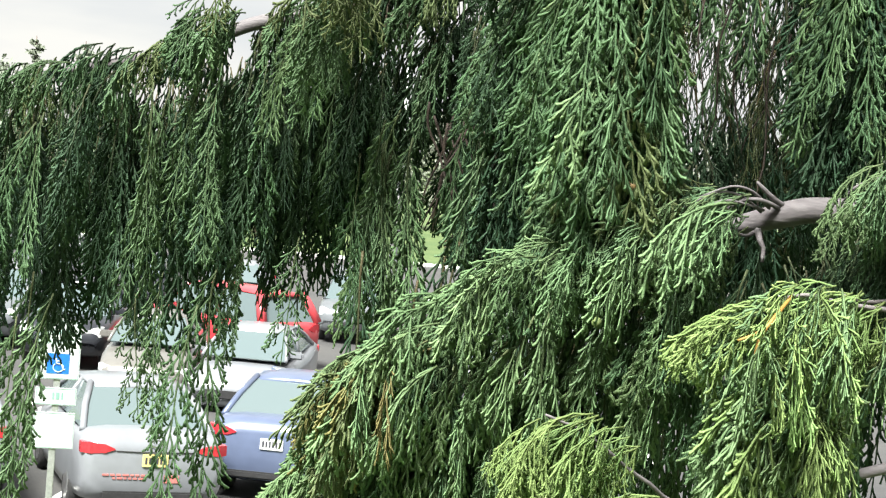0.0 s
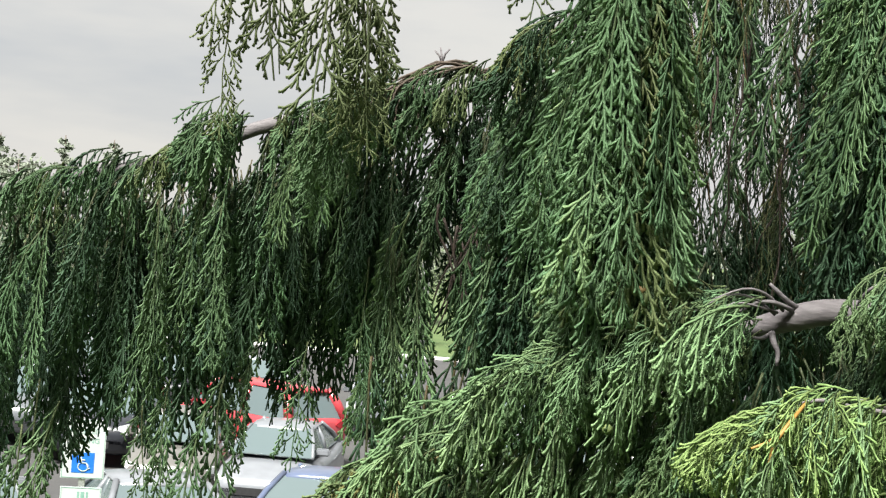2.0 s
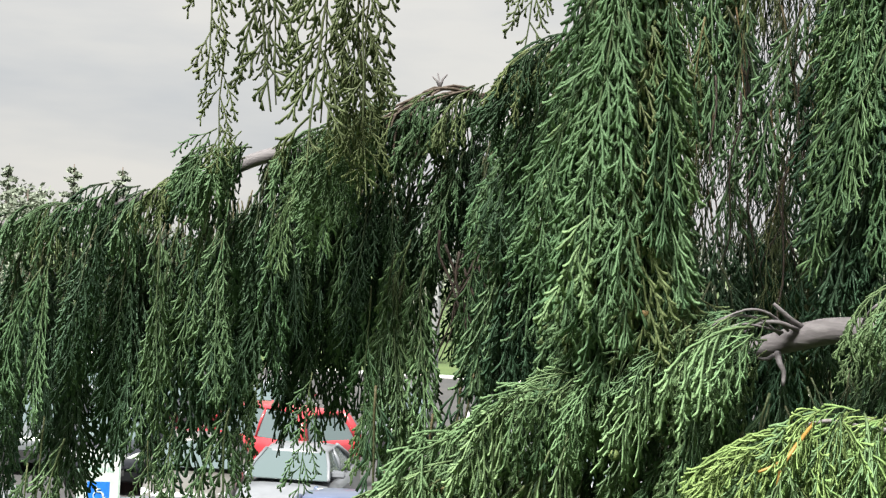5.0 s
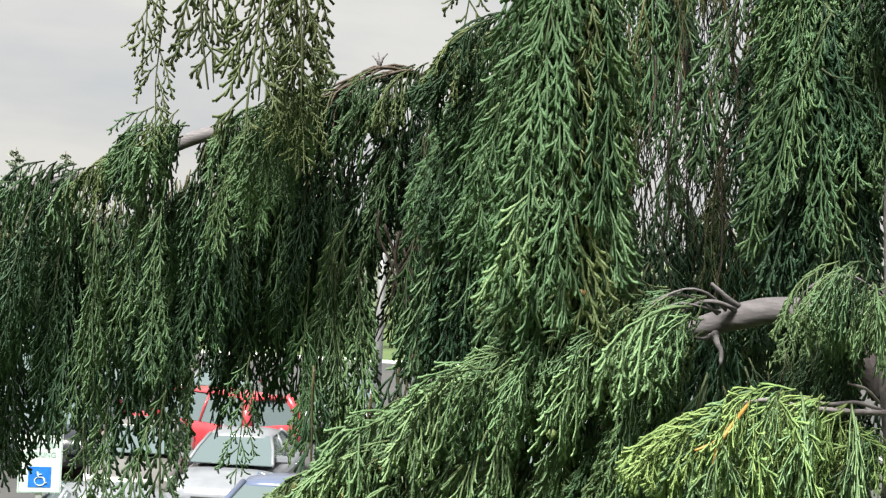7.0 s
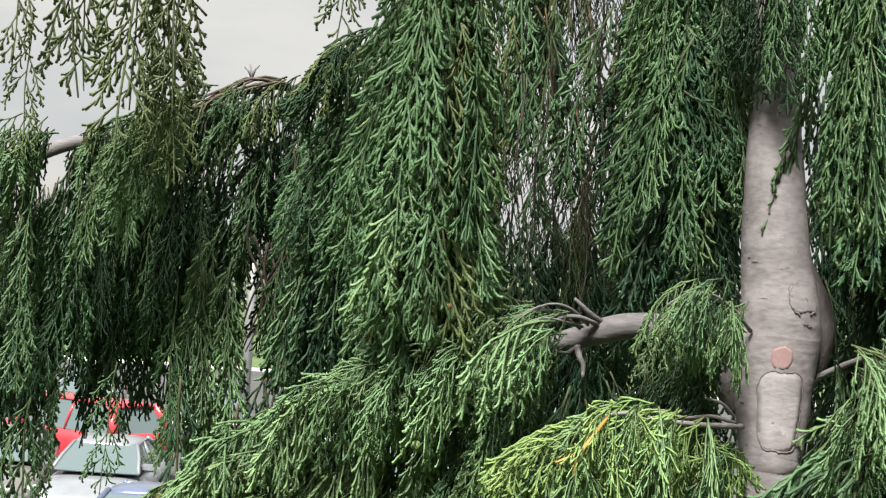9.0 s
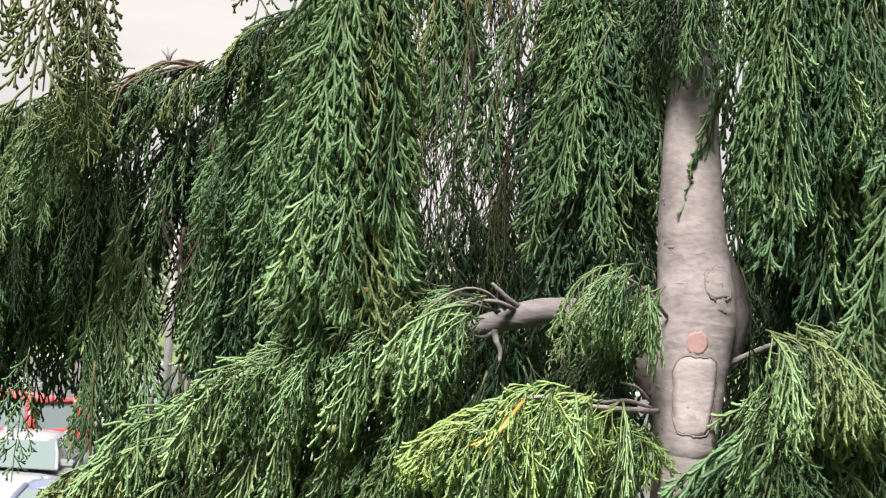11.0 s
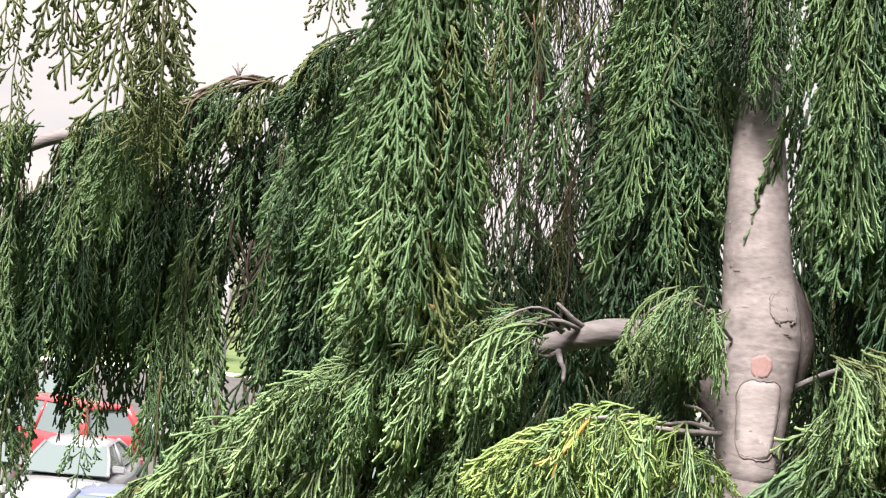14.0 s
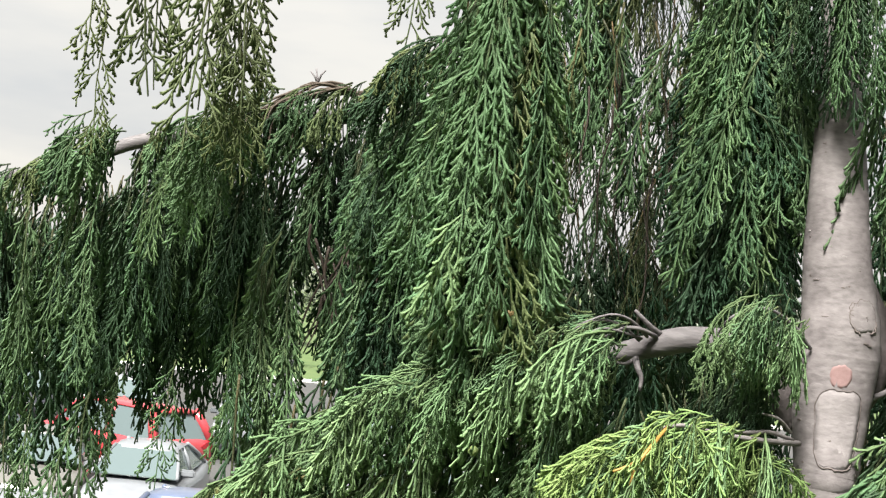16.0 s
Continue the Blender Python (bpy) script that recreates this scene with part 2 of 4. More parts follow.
def grow(tb, p, d, length, r0, droop, plane, level, cfg, start_age=0.0, wood0=0.0):
    """One twig of a flat spray: its side twigs alternate left and right, the last ones are short club-ended scale-leaf fingers."""
    n = max(3, int(length / cfg["step"])) if level == 0 else max(2, int(length / 0.017)) if level == 1 else (2 if level == 2 and length > 0.011 else 1)
    wander = cfg["wander"] * (0.6 if level > 1 else 1.0)
    line, dirs = [p], [d]
    for i in range(n):
        jit = np.array([rng.gauss(0, 1) for _ in range(3)]) * wander
        d = d + np.array((0, 0, -1.0)) * droop * (length / n) * 10 + jit
        d = d / np.linalg.norm(d)
        p = p + d * (length / n)
        line.append(p)
        dirs.append(d)
    if level == 0:
        rad = [r0 * (0.78 - 0.22 * (i / n)) for i in range(n + 1)]
    else:
        lo, hi = ((0.80, 0.95), (0.72, 1.12), (0.85, 1.12))[min(level, 3) - 1]
        rad = [r0 * (lo + (hi - lo) * (i / n)) for i in range(n + 1)]
    line.append(line[-1] + d * r0 * 1.1)
    rad.append(r0 * 0.45)
    ages = [min(1.0, start_age + min(1.0, i / n) * (0.3, 0.35, 0.5, 0.3)[level]) for i in range(n + 2)]
    woods = [max(0.0, wood0 * (1 - 1.4 * i / n)) for i in range(n + 2)]
    if level > 1:
        line, rad, ages, woods = line[:-1], rad[:-1], ages[:-1], woods[:-1]
    tb.add(line, rad, 4 if level == 0 else 3, ages, woods, level == 0, 1.0 if level == 0 else cfg["flat"])
    if level >= cfg["levels"]:
        return
    gap = cfg["gap"][level]
    m = max(1, int(length / gap + rng.random())) if level == 2 else int(length / gap)
    sgn = 1 if rng.random() < 0.5 else -1
    for k in range(m):
        u = (k + 0.6 + rng.uniform(-0.25, 0.25)) / m
        if u < cfg["bare"][level] or u > 0.97 or rng.random() < cfg["miss"]:
            sgn = -sgn
            continue
        i = min(n - 1, int(u * n))
        q = line[i] + (line[i + 1] - line[i]) * (u * n - i)
        dd = dirs[i + 1]
        ax = plane + np.array([rng.gauss(0, cfg["curl"]) for _ in range(3)])
        side = np.cross(ax, dd)
        side = side / (np.linalg.norm(side) + 1e-9)
        ang = radians(cfg["angle"][level] + rng.uniform(-8, 8))
        cd = dd * math.cos(ang) + side * math.sin(ang) * sgn
        shape = math.sin(math.pi * min(1, 0.22 + 0.80 * u)) ** 0.8 if level == 0 else 1.0 - 0.5 * u
        ln = cfg["len"][level] * shape * rng.uniform(0.65, 1.25)
        if ln > 0.004:
            grow(tb, q, cd, ln, max(r0 * cfg["thin"], cfg["fine"]), cfg["sag"][level], plane, level + 1, cfg, ages[i] * 0.6 + 0.10 * (level + 1), woods[i] * 0.4)
        sgn = -sgn


def spray_mesh(name, length, out, cfg):
    """A spray that leaves its limb at the origin towards +x and bends over to hang along -z, flat to y."""
    tb = Tubes()
    d = np.array((math.sin(radians(out)), 0.0, -math.cos(radians(out))))
    grow(tb, np.zeros(3), d, length, cfg["r"], cfg["droop"], np.array((0, 1.0, 0)), 0, cfg, 0.0, cfg["wood"])
    return tb.mesh(name, FOLIAGE)


DRAPE = dict(step=0.020, fine=0.0012, wander=0.05, levels=3, gap=(0.0140, 0.0072, 0.0090), bare=(0.02, 0.12, 0.30), miss=0.05, angle=(28, 25, 21), curl=0.22, flat=0.62,
             len=(0.074, 0.0195, 0.0090), sag=(1.5, 2.2, 0.8), thin=0.98, r=0.00175, droop=2.2, wood=0.3)
LACY = dict(DRAPE, gap=(0.0190, 0.0070, 0.0090), len=(0.078, 0.0220, 0.0090), angle=(35, 29, 25), sag=(0.9, 0.9, 0.4), r=0.00175, wood=0.4, curl=0.12)
COMB = dict(DRAPE, wander=0.035, gap=(0.0080, 0.0105, 0.0095), bare=(0.02, 0.28, 0.30), len=(0.105, 0.0235, 0.0100), angle=(38, 24, 25), sag=(3.0, 1.8, 0.5), miss=0.04, droop=1.0, r=0.0021, thin=0.95, wood=0.2, curl=0.3, flat=0.75)
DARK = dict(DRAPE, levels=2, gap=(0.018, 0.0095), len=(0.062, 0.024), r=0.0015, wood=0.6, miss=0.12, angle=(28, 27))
BARE = dict(DARK, fine=0.0006, r=0.0011, gap=(0.013, 0.0100), len=(0.060, 0.022), thin=0.72, wood=1.0, wander=0.09, curl=0.5)

LONG = [spray_mesh("foliage_spray", rng.uniform(0.26, 0.32), rng.uniform(5, 25), DRAPE) for _ in range(5)]
MID = [spray_mesh("foliage_spray", rng.uniform(0.17, 0.21), rng.uniform(20, 60), DRAPE) for _ in range(6)]
SHORT = [spray_mesh("foliage_spray", rng.uniform(0.10, 0.13), rng.uniform(40, 90), DRAPE) for _ in range(5)]
LACE = [spray_mesh("foliage_spray", rng.uniform(0.22, 0.26), rng.uniform(0, 12), LACY) for _ in range(3)]
FAN = [spray_mesh("foliage_spray", rng.uniform(0.11, 0.15), rng.uniform(70, 100), COMB) for _ in range(6)]
INNER = [spray_mesh("foliage_spray", rng.uniform(0.2, 0.3), rng.uniform(5, 30), DARK) for _ in range(4)]

keep = rng.getstate()
WISP = [spray_mesh("foliage_spray", rng.uniform(0.12, 0.16), rng.uniform(60, 100), dict(COMB, wander=0.05, gap=(0.0085, 0.0100, 0.0095), angle=(44, 27, 26), sag=(2.0, 1.6, 0.6), len=(0.092, 0.027, 0.010), bare=(0.02, 0.24, 0.35), r=0.0020)) for _ in range(5)]
BARES = [spray_mesh("foliage_spray", rng.uniform(0.2, 0.28), rng.uniform(5, 25), BARE) for _ in range(4)]
rng.setstate(keep)

# The deep and blue greens hold the crown's inner shade in their colour.
GREEN, SHADED_GREEN, BLUE = (0.062, 0.112, 0.055), (0.029, 0.054, 0.031), (0.029, 0.060, 0.035)
LIGHT, YELLOW, OLIVE = (0.097, 0.161, 0.075), (0.110, 0.176, 0.061), (0.083, 0.113, 0.050)
# Darkened olive: sprays hung against the sky carry backlit shade in their colour.
BACKLIT_OLIVE, BRONZE = (0.074, 0.096, 0.046), (0.108, 0.108, 0.040)


def limb(name, pts, radii, label="", n=40, sides=10, mat=LIMB):
    line = smooth_line([np.array(p) - BASE for p in pts], n)
    rr = np.interp(np.linspace(0, 1, n), np.linspace(0, 1, len(radii)), radii)
    rr = [r * (1 + 0.03 * noise.noise(Vector(p) * 40)) for r, p in zip(rr, line)]
    tb = Tubes()
    tb.add(line, rr, sides)
    ob = new(name, tb.mesh(name, mat))
    ob.parent = tree
    return tagged(ob, label)


def spray(parent, mesh, at, turn=0.0, scale=1.0, colour=GREEN, lean=0.0, pitch=0.0):
    """Hangs one spray at a world place; turn: degrees about the vertical, 0 points to +x, 180 to -x."""
    ob = new("foliage_spray", mesh)
    ob.parent = parent
    loc = np.array(at) - BASE
    ob.matrix_basis = pose(*loc, pitch, lean, turn) @ Matrix.Diagonal((scale, scale * rng.choice((1, -1)), scale, 1))
    j = rng.uniform(0.82, 1.2)
    ob.color = (*[c * j for c in colour], 1)
    return ob


def curtain(parent, pts, count, meshes, turns, scales, colours, deep=0.03, drop=(0, 0.0), spread=0.012, lean=8, gaps=()):
    """Sprays hung along a line of places, with scatter in depth and height."""
    line = smooth_line(pts, 60)
    for k in range(count):
        u = (k + rng.random()) / count * 59
        i = min(58, int(u))
        p = line[i] + (line[i + 1] - line[i]) * (u - i)
        if any(a < p[0] < b for a, b in gaps):
            continue
        p = p + np.array((rng.uniform(-spread, spread), rng.uniform(-deep, deep), -rng.uniform(*drop)))
        turn = rng.choice((0, 180)) + rng.uniform(-55, 55) if turns == (0, 360) else rng.uniform(*turns)
        spray(parent, rng.choice(meshes), p, turn, rng.uniform(*scales), rng.choice(colours),
              rng.uniform(-lean, lean), rng.uniform(-lean, lean))


# trunk, swollen at the old branch collar
trunk_pts = [(0.375, 1.50, 4.30), (0.408, 1.505, 5.367), (0.406, 1.510, 5.682), (0.406, 1.510, 5.718), (0.408, 1.520, 5.747), (0.410, 1.530, 5.788), (0.413, 1.535, 5.824), (0.413, 1.535, 5.850),
             (0.410, 1.540, 5.881), (0.406, 1.545, 5.922), (0.405, 1.555, 5.975), (0.404, 1.570, 6.040), (0.405, 1.585, 6.106), (0.405, 1.600, 6.184), (0.399, 1.620, 6.364), (0.381, 1.640, 6.705)]
trunk_r = [0.050, 0.034, 0.0270, 0.0280, 0.0315, 0.0362, 0.0380, 0.0358, 0.0328, 0.0300, 0.0270, 0.0228, 0.0215, 0.020, 0.017, 0.010]


def trunk_mesh():
    line = smooth_line([np.array(p) - BASE for p in trunk_pts], 620)
    rr = np.interp(np.linspace(0, 1, 620), np.linspace(0, 1, len(trunk_r)), trunk_r)
    tb = Tubes()
    tb.add(line, rr, 36)
    for i, p in enumerate(tb.v):
        c = line[min(619, i // 36)]
        w = p - c
        q = Vector(p * np.array((1, 1, 2.6)))
        tb.v[i] = c + w * (1 + 0.020 * noise.noise(q * 22) + 0.007 * noise.noise(q * 70))
    return tb.mesh("trunk", BARK)


trunk = new("trunk", trunk_mesh())
trunk.parent = tree
tagged(trunk, "smooth grey trunk with ringed bark")

# upper left limb
limb_a = limb("limb", [(0.402, 1.580, 6.072), (0.301, 1.660, 6.168), (0.217, 1.800, 6.216), (0.105, 1.880, 6.187), (0.024, 1.920, 6.105), (-0.063, 1.950, 6.041), (-0.140, 1.940, 6.026), (-0.201, 1.920, 6.005), (-0.249, 1.900, 5.991),
                       (-0.302, 1.880, 5.975), (-0.364, 1.880, 5.946), (-0.421, 1.880, 5.928), (-0.478, 1.880, 5.913), (-0.535, 1.880, 5.900), (-0.611, 1.880, 5.882), (-0.713, 1.880, 5.847)],
              [0.016, 0.015, 0.014, 0.013, 0.0125, 0.0115, 0.010, 0.009, 0.0085, 0.008, 0.007, 0.006, 0.005, 0.0045, 0.004, 0.003], "long grey-brown limb arching outwards", 90)
curtain(limb_a, [(-0.012, 1.900, 6.062), (-0.061, 1.920, 6.032), (-0.198, 1.900, 5.997), (-0.298, 1.860, 5.968), (-0.415, 1.860, 5.921), (-0.528, 1.860, 5.886), (-0.704, 1.860, 5.841)], 96, LONG + MID, (110, 250), (0.62, 0.90), (GREEN, SHADED_GREEN, SHADED_GREEN, GREEN), 0.05, (0.0, 0.05), gaps=((-0.113, -0.055),))
curtain(limb_a, [(-0.010, 1.950, 6.034), (-0.062, 1.980, 6.010), (-0.204, 1.960, 5.975), (-0.309, 1.930, 5.946), (-0.428, 1.920, 5.897), (-0.544, 1.920, 5.860), (-0.726, 1.920, 5.813)], 84, LONG, (110, 250), (0.70, 1.0), (SHADED_GREEN, BLUE, SHADED_GREEN), 0.06, (0.0, 0.07), gaps=((-0.113, -0.055),))
curtain(limb_a, [(-0.048, 1.930, 6.027), (-0.087, 1.940, 6.022), (-0.122, 1.930, 6.016)], 14, MID, (110, 250), (0.7, 0.9), (GREEN, SHADED_GREEN), 0.05, (0.0, 0.04))
curtain(limb_a, [(-0.043, 1.890, 6.062), (-0.136, 1.890, 6.040), (-0.197, 1.880, 6.010), (-0.298, 1.850, 5.987), (-0.414, 1.850, 5.939), (-0.526, 1.850, 5.911), (-0.702, 1.850, 5.860)], 84, FAN, (110, 250), (0.45, 0.7), (OLIVE, GREEN, GREEN, SHADED_GREEN), 0.03, (-0.014, 0.008), gaps=((-0.296, -0.262),))

for at, sc in (((-0.517, 1.840, 5.680), 0.95), ((-0.496, 1.850, 5.656), 0.9), ((-0.530, 1.830, 5.629), 0.9), ((-0.329, 1.830, 5.660), 0.95), ((-0.312, 1.840, 5.705), 1.0), ((-0.401, 1.840, 5.665), 0.6), ((-0.372, 1.840, 5.693), 0.7), ((-0.275, 1.840, 5.752), 0.6), ((-0.224, 1.840, 5.744), 0.6), ((-0.580, 1.840, 5.662), 1.0)):
    spray(limb_a, rng.choice(LONG + LACE), at, rng.uniform(140, 220), sc, GREEN, rng.uniform(-6, 6), rng.uniform(-6, 6))

curtain(limb_a, [(-0.380, 1.950, 5.925), (-0.310, 1.960, 5.945), (-0.230, 1.960, 5.965)], 18, LONG + MID, (0, 360), (0.6, 0.85), (SHADED_GREEN, BLUE, SHADED_GREEN), 0.04, (0.0, 0.05))

# cut limb at the left of the trunk and the branch that goes on from it
limb_s = limb("limb", [(0.388, 1.530, 5.817), (0.335, 1.530, 5.826), (0.283, 1.530, 5.828), (0.254, 1.540, 5.821), (0.223, 1.560, 5.809), (0.197, 1.580, 5.799), (0.136, 1.590, 5.791), (0.074, 1.570, 5.774), (0.007, 1.550, 5.741),
                       (-0.063, 1.540, 5.701), (-0.104, 1.530, 5.670), (-0.105, 1.530, 5.629), (-0.133, 1.520, 5.607)],
              [0.0155, 0.013, 0.0118, 0.0118, 0.0098, 0.0065, 0.0055, 0.0055, 0.005, 0.0048, 0.0045, 0.0042, 0.002], "bare grey limb stub forking into thin twigs", 90, 14)
for pts, r in (([(0.252, 1.535, 5.829), (0.240, 1.525, 5.836), (0.230, 1.520, 5.844), (0.224, 1.520, 5.849)], 0.0030), ([(0.247, 1.530, 5.827), (0.229, 1.515, 5.833), (0.213, 1.510, 5.832), (0.199, 1.510, 5.823)], 0.0024),
               ([(0.232, 1.540, 5.805), (0.233, 1.530, 5.797), (0.237, 1.530, 5.789), (0.237, 1.530, 5.777)], 0.0034), ([(0.229, 1.540, 5.803), (0.221, 1.530, 5.800), (0.209, 1.520, 5.801)], 0.0022), ([(0.239, 1.530, 5.826), (0.220, 1.510, 5.840), (0.199, 1.500, 5.843), (0.172, 1.500, 5.831)], 0.0016), ([(0.234, 1.530, 5.824), (0.216, 1.510, 5.828), (0.192, 1.500, 5.830), (0.169, 1.500, 5.814)], 0.0015), ([(0.232, 1.530, 5.822), (0.211, 1.510, 5.835), (0.187, 1.500, 5.837), (0.158, 1.500, 5.820)], 0.0014)):
    tb = Tubes()
    tb.add(smooth_line([np.array(p) - BASE for p in pts], 10), np.linspace(r, r * 0.5, 10), 7)
    tw = new("twig", tb.mesh("twig", LIMB))
    tw.parent = limb_s
curtain(limb_s, [(0.219, 1.510, 5.832), (0.169, 1.510, 5.827), (0.111, 1.510, 5.806), (0.054, 1.510, 5.778), (-0.011, 1.500, 5.743), (-0.069, 1.500, 5.700), (-0.044, 1.500, 5.664), (-0.089, 1.500, 5.650)], 66, FAN + WISP, (130, 230), (0.5, 0.8), (LIGHT, GREEN, LIGHT), 0.03, (-0.004, 0.015))
curtain(limb_s, [(0.204, 1.540, 5.802), (0.135, 1.550, 5.776), (0.066, 1.540, 5.746), (0.009, 1.530, 5.717), (-0.061, 1.530, 5.683), (-0.102, 1.530, 5.655), (-0.092, 1.530, 5.593)], 70, MID + SHORT, (100, 260), (0.7, 1.0), (LIGHT, LIGHT, GREEN), 0.04, (0.0, 0.07))
curtain(limb_s, [(0.243, 1.600, 5.781), (0.139, 1.580, 5.743), (0.069, 1.570, 5.718), (0.011, 1.560, 5.689), (-0.061, 1.560, 5.654), (-0.103, 1.560, 5.626)], 60, MID + LONG, (100, 260), (0.7, 1.0), (GREEN, GREEN, LIGHT), 0.04, (0.0, 0.10))
curtain(limb_s, [(-0.125, 1.630, 5.667), (-0.054, 1.630, 5.677), (0.033, 1.630, 5.704)], 30, MID, (0, 360), (0.8, 1.1), (SHADED_GREEN, GREEN), 0.03, (0.0, 0.06))
curtain(limb_s, [(0.195, 1.520, 5.817), (0.180, 1.510, 5.807), (0.170, 1.520, 5.820)], 9, MID + SHORT, (150, 210), (0.5, 0.8), (LIGHT, GREEN), 0.02, (0.0, 0.03))

curtain(limb_s, [(-0.050, 1.490, 5.685), (-0.085, 1.490, 5.677), (-0.104, 1.490, 5.658), (-0.111, 1.490, 5.619)], 26, FAN + WISP, (130, 270), (0.5, 0.75), (OLIVE, BRONZE, LIGHT), 0.03, (-0.004, 0.015))
curtain(limb_s, [(-0.063, 1.520, 5.629), (-0.098, 1.520, 5.615), (-0.126, 1.520, 5.576)], 16, FAN + MID, (130, 270), (0.6, 0.85), (GREEN, OLIVE, LIGHT), 0.03, (0.0, 0.05))

curtain(limb_s, [(0.222, 1.512, 5.842), (0.196, 1.508, 5.842), (0.165, 1.505, 5.830)], 12, FAN + WISP, (150, 210), (0.42, 0.6), (LIGHT, GREEN), 0.015, (-0.004, 0.008))
curtain(limb_s, [(0.214, 1.522, 5.818), (0.205, 1.520, 5.806)], 6, SHORT + WISP, (140, 220), (0.5, 0.7), (LIGHT, GREEN), 0.015, (0.0, 0.01))

# yellow-green bough low in front of the trunk
limb_d = limb("limb", [(0.375, 1.490, 5.747), (0.338, 1.460, 5.749), (0.293, 1.430, 5.753), (0.261, 1.410, 5.759), (0.235, 1.390, 5.755), (0.218, 1.380, 5.744)], [0.0028, 0.0024, 0.002, 0.0018, 0.0015, 0.001], "thin pale twig of a yellow-green bough", 40, 8, BARK_NEW)
tagged(limb("twig", [(0.368, 1.485, 5.750), (0.344, 1.470, 5.756), (0.316, 1.450, 5.755), (0.294, 1.440, 5.760)], [0.002, 0.0018, 0.0016, 0.001], n=16, sides=7, mat=BARK_NEW))
limb("twig", [(0.366, 1.485, 5.756), (0.351, 1.470, 5.768), (0.334, 1.460, 5.772)], [0.0016, 0.0014, 0.001], n=12, sides=7, mat=BARK_NEW)
limb("twig", [(0.240, 1.372, 5.760), (0.224, 1.340, 5.746), (0.212, 1.332, 5.729), (0.208, 1.330, 5.710)], [0.0015, 0.0018, 0.0017, 0.0011], "orange young stem", 16, 7, ORANGE)
limb("twig", [(0.215, 1.334, 5.735), (0.205, 1.331, 5.729), (0.194, 1.330, 5.724)], [0.0014, 0.0013, 0.0010], "orange young stem", 12, 7, ORANGE)
curtain(limb_d, [(0.336, 1.440, 5.752), (0.315, 1.420, 5.758), (0.287, 1.400, 5.766), (0.256, 1.380, 5.767), (0.233, 1.370, 5.751), (0.218, 1.360, 5.721)], 32, FAN[:2] + WISP, (125, 290), (0.5, 0.72), (YELLOW, YELLOW, LIGHT), 0.025, (-0.004, 0.008))
curtain(limb_d, [(0.343, 1.460, 5.724), (0.304, 1.430, 5.734), (0.264, 1.410, 5.724), (0.240, 1.400, 5.705)], 24, WISP + MID, (140, 220), (0.7, 1.0), (LIGHT, YELLOW, GREEN), 0.03, (0.0, 0.08))

curtain(limb_d, [(0.327, 1.430, 5.697), (0.288, 1.400, 5.703), (0.239, 1.380, 5.689)], 20, FAN[:2] + WISP, (125, 290), (0.55, 0.8), (YELLOW, LIGHT, LIGHT), 0.025, (0.0, 0.04))

curtain(limb_d, [(0.330, 1.450, 5.748), (0.352, 1.468, 5.740), (0.376, 1.476, 5.732)], 12, WISP + SHORT, (0, 360), (0.35, 0.5), (YELLOW, LIGHT, GREEN), 0.012, (0.0, 0.02))

# small bright tip far down in front
limb_h = limb("limb", [(0.398, 1.500, 5.617), (0.193, 1.420, 5.575), (0.136, 1.380, 5.597), (0.085, 1.350, 5.635), (0.049, 1.340, 5.650)], [0.006, 0.0022, 0.0018, 0.0014, 0.001], "low leafy twig", 24, 7)
curtain(limb_h, [(0.127, 1.360, 5.624), (0.102, 1.350, 5.648), (0.069, 1.340, 5.651), (0.047, 1.340, 5.645)], 14, FAN, (150, 215), (0.4, 0.6), (YELLOW, YELLOW), 0.015, (-0.003, 0.006))
curtain(limb_h, [(0.316, 1.440, 5.578), (0.218, 1.420, 5.573), (0.119, 1.400, 5.587)], 14, FAN, (150, 215), (0.5, 0.8), (YELLOW, LIGHT), 0.03, (0.0, 0.02))

# small tuft beside the trunk, above the stub
limb_g = limb("limb", [(0.382, 1.510, 5.830), (0.361, 1.490, 5.849), (0.331, 1.470, 5.862), (0.300, 1.460, 5.852), (0.287, 1.460, 5.832)], [0.0018, 0.0016, 0.0015, 0.0013, 0.001], "short leafy twig beside the trunk", 24, 7)
curtain(limb_g, [(0.361, 1.470, 5.857), (0.348, 1.460, 5.871), (0.330, 1.460, 5.870), (0.324, 1.460, 5.854)], 22, FAN + SHORT, (150, 280), (0.42, 0.58), (LIGHT, GREEN, LIGHT), 0.025, (-0.004, 0.02))
curtain(limb_g, [(0.359, 1.500, 5.836), (0.333, 1.490, 5.824), (0.319, 1.540, 5.790)], 16, MID + SHORT, (110, 250), (0.5, 0.7), (GREEN, SHADED_GREEN), 0.025, (0.0, 0.03))
curtain(limb_g, [(0.368, 1.580, 5.803), (0.318, 1.600, 5.798), (0.256, 1.620, 5.792)], 16, MID + LONG, (0, 360), (0.6, 0.9), (BLUE, SHADED_GREEN), 0.035, (0.0, 0.05))

# old branch collars on both sides of the trunk, shade painted into their bark
limb("branch_collar", [(0.432, 1.545, 5.762), (0.445, 1.550, 5.800), (0.450, 1.553, 5.832), (0.446, 1.553, 5.862), (0.434, 1.550, 5.900)], [0.008, 0.016, 0.0200, 0.016, 0.007], "swollen collar of a lost branch, its shade painted dark", 24, 16, SHADED_COLLAR)
limb("branch_collar", [(0.380, 1.540, 5.755), (0.371, 1.540, 5.785), (0.372, 1.540, 5.815), (0.382, 1.540, 5.845)], [0.008, 0.016, 0.017, 0.008], "swollen collar at the limb's foot", 20, 16, SHADED_COLLAR)
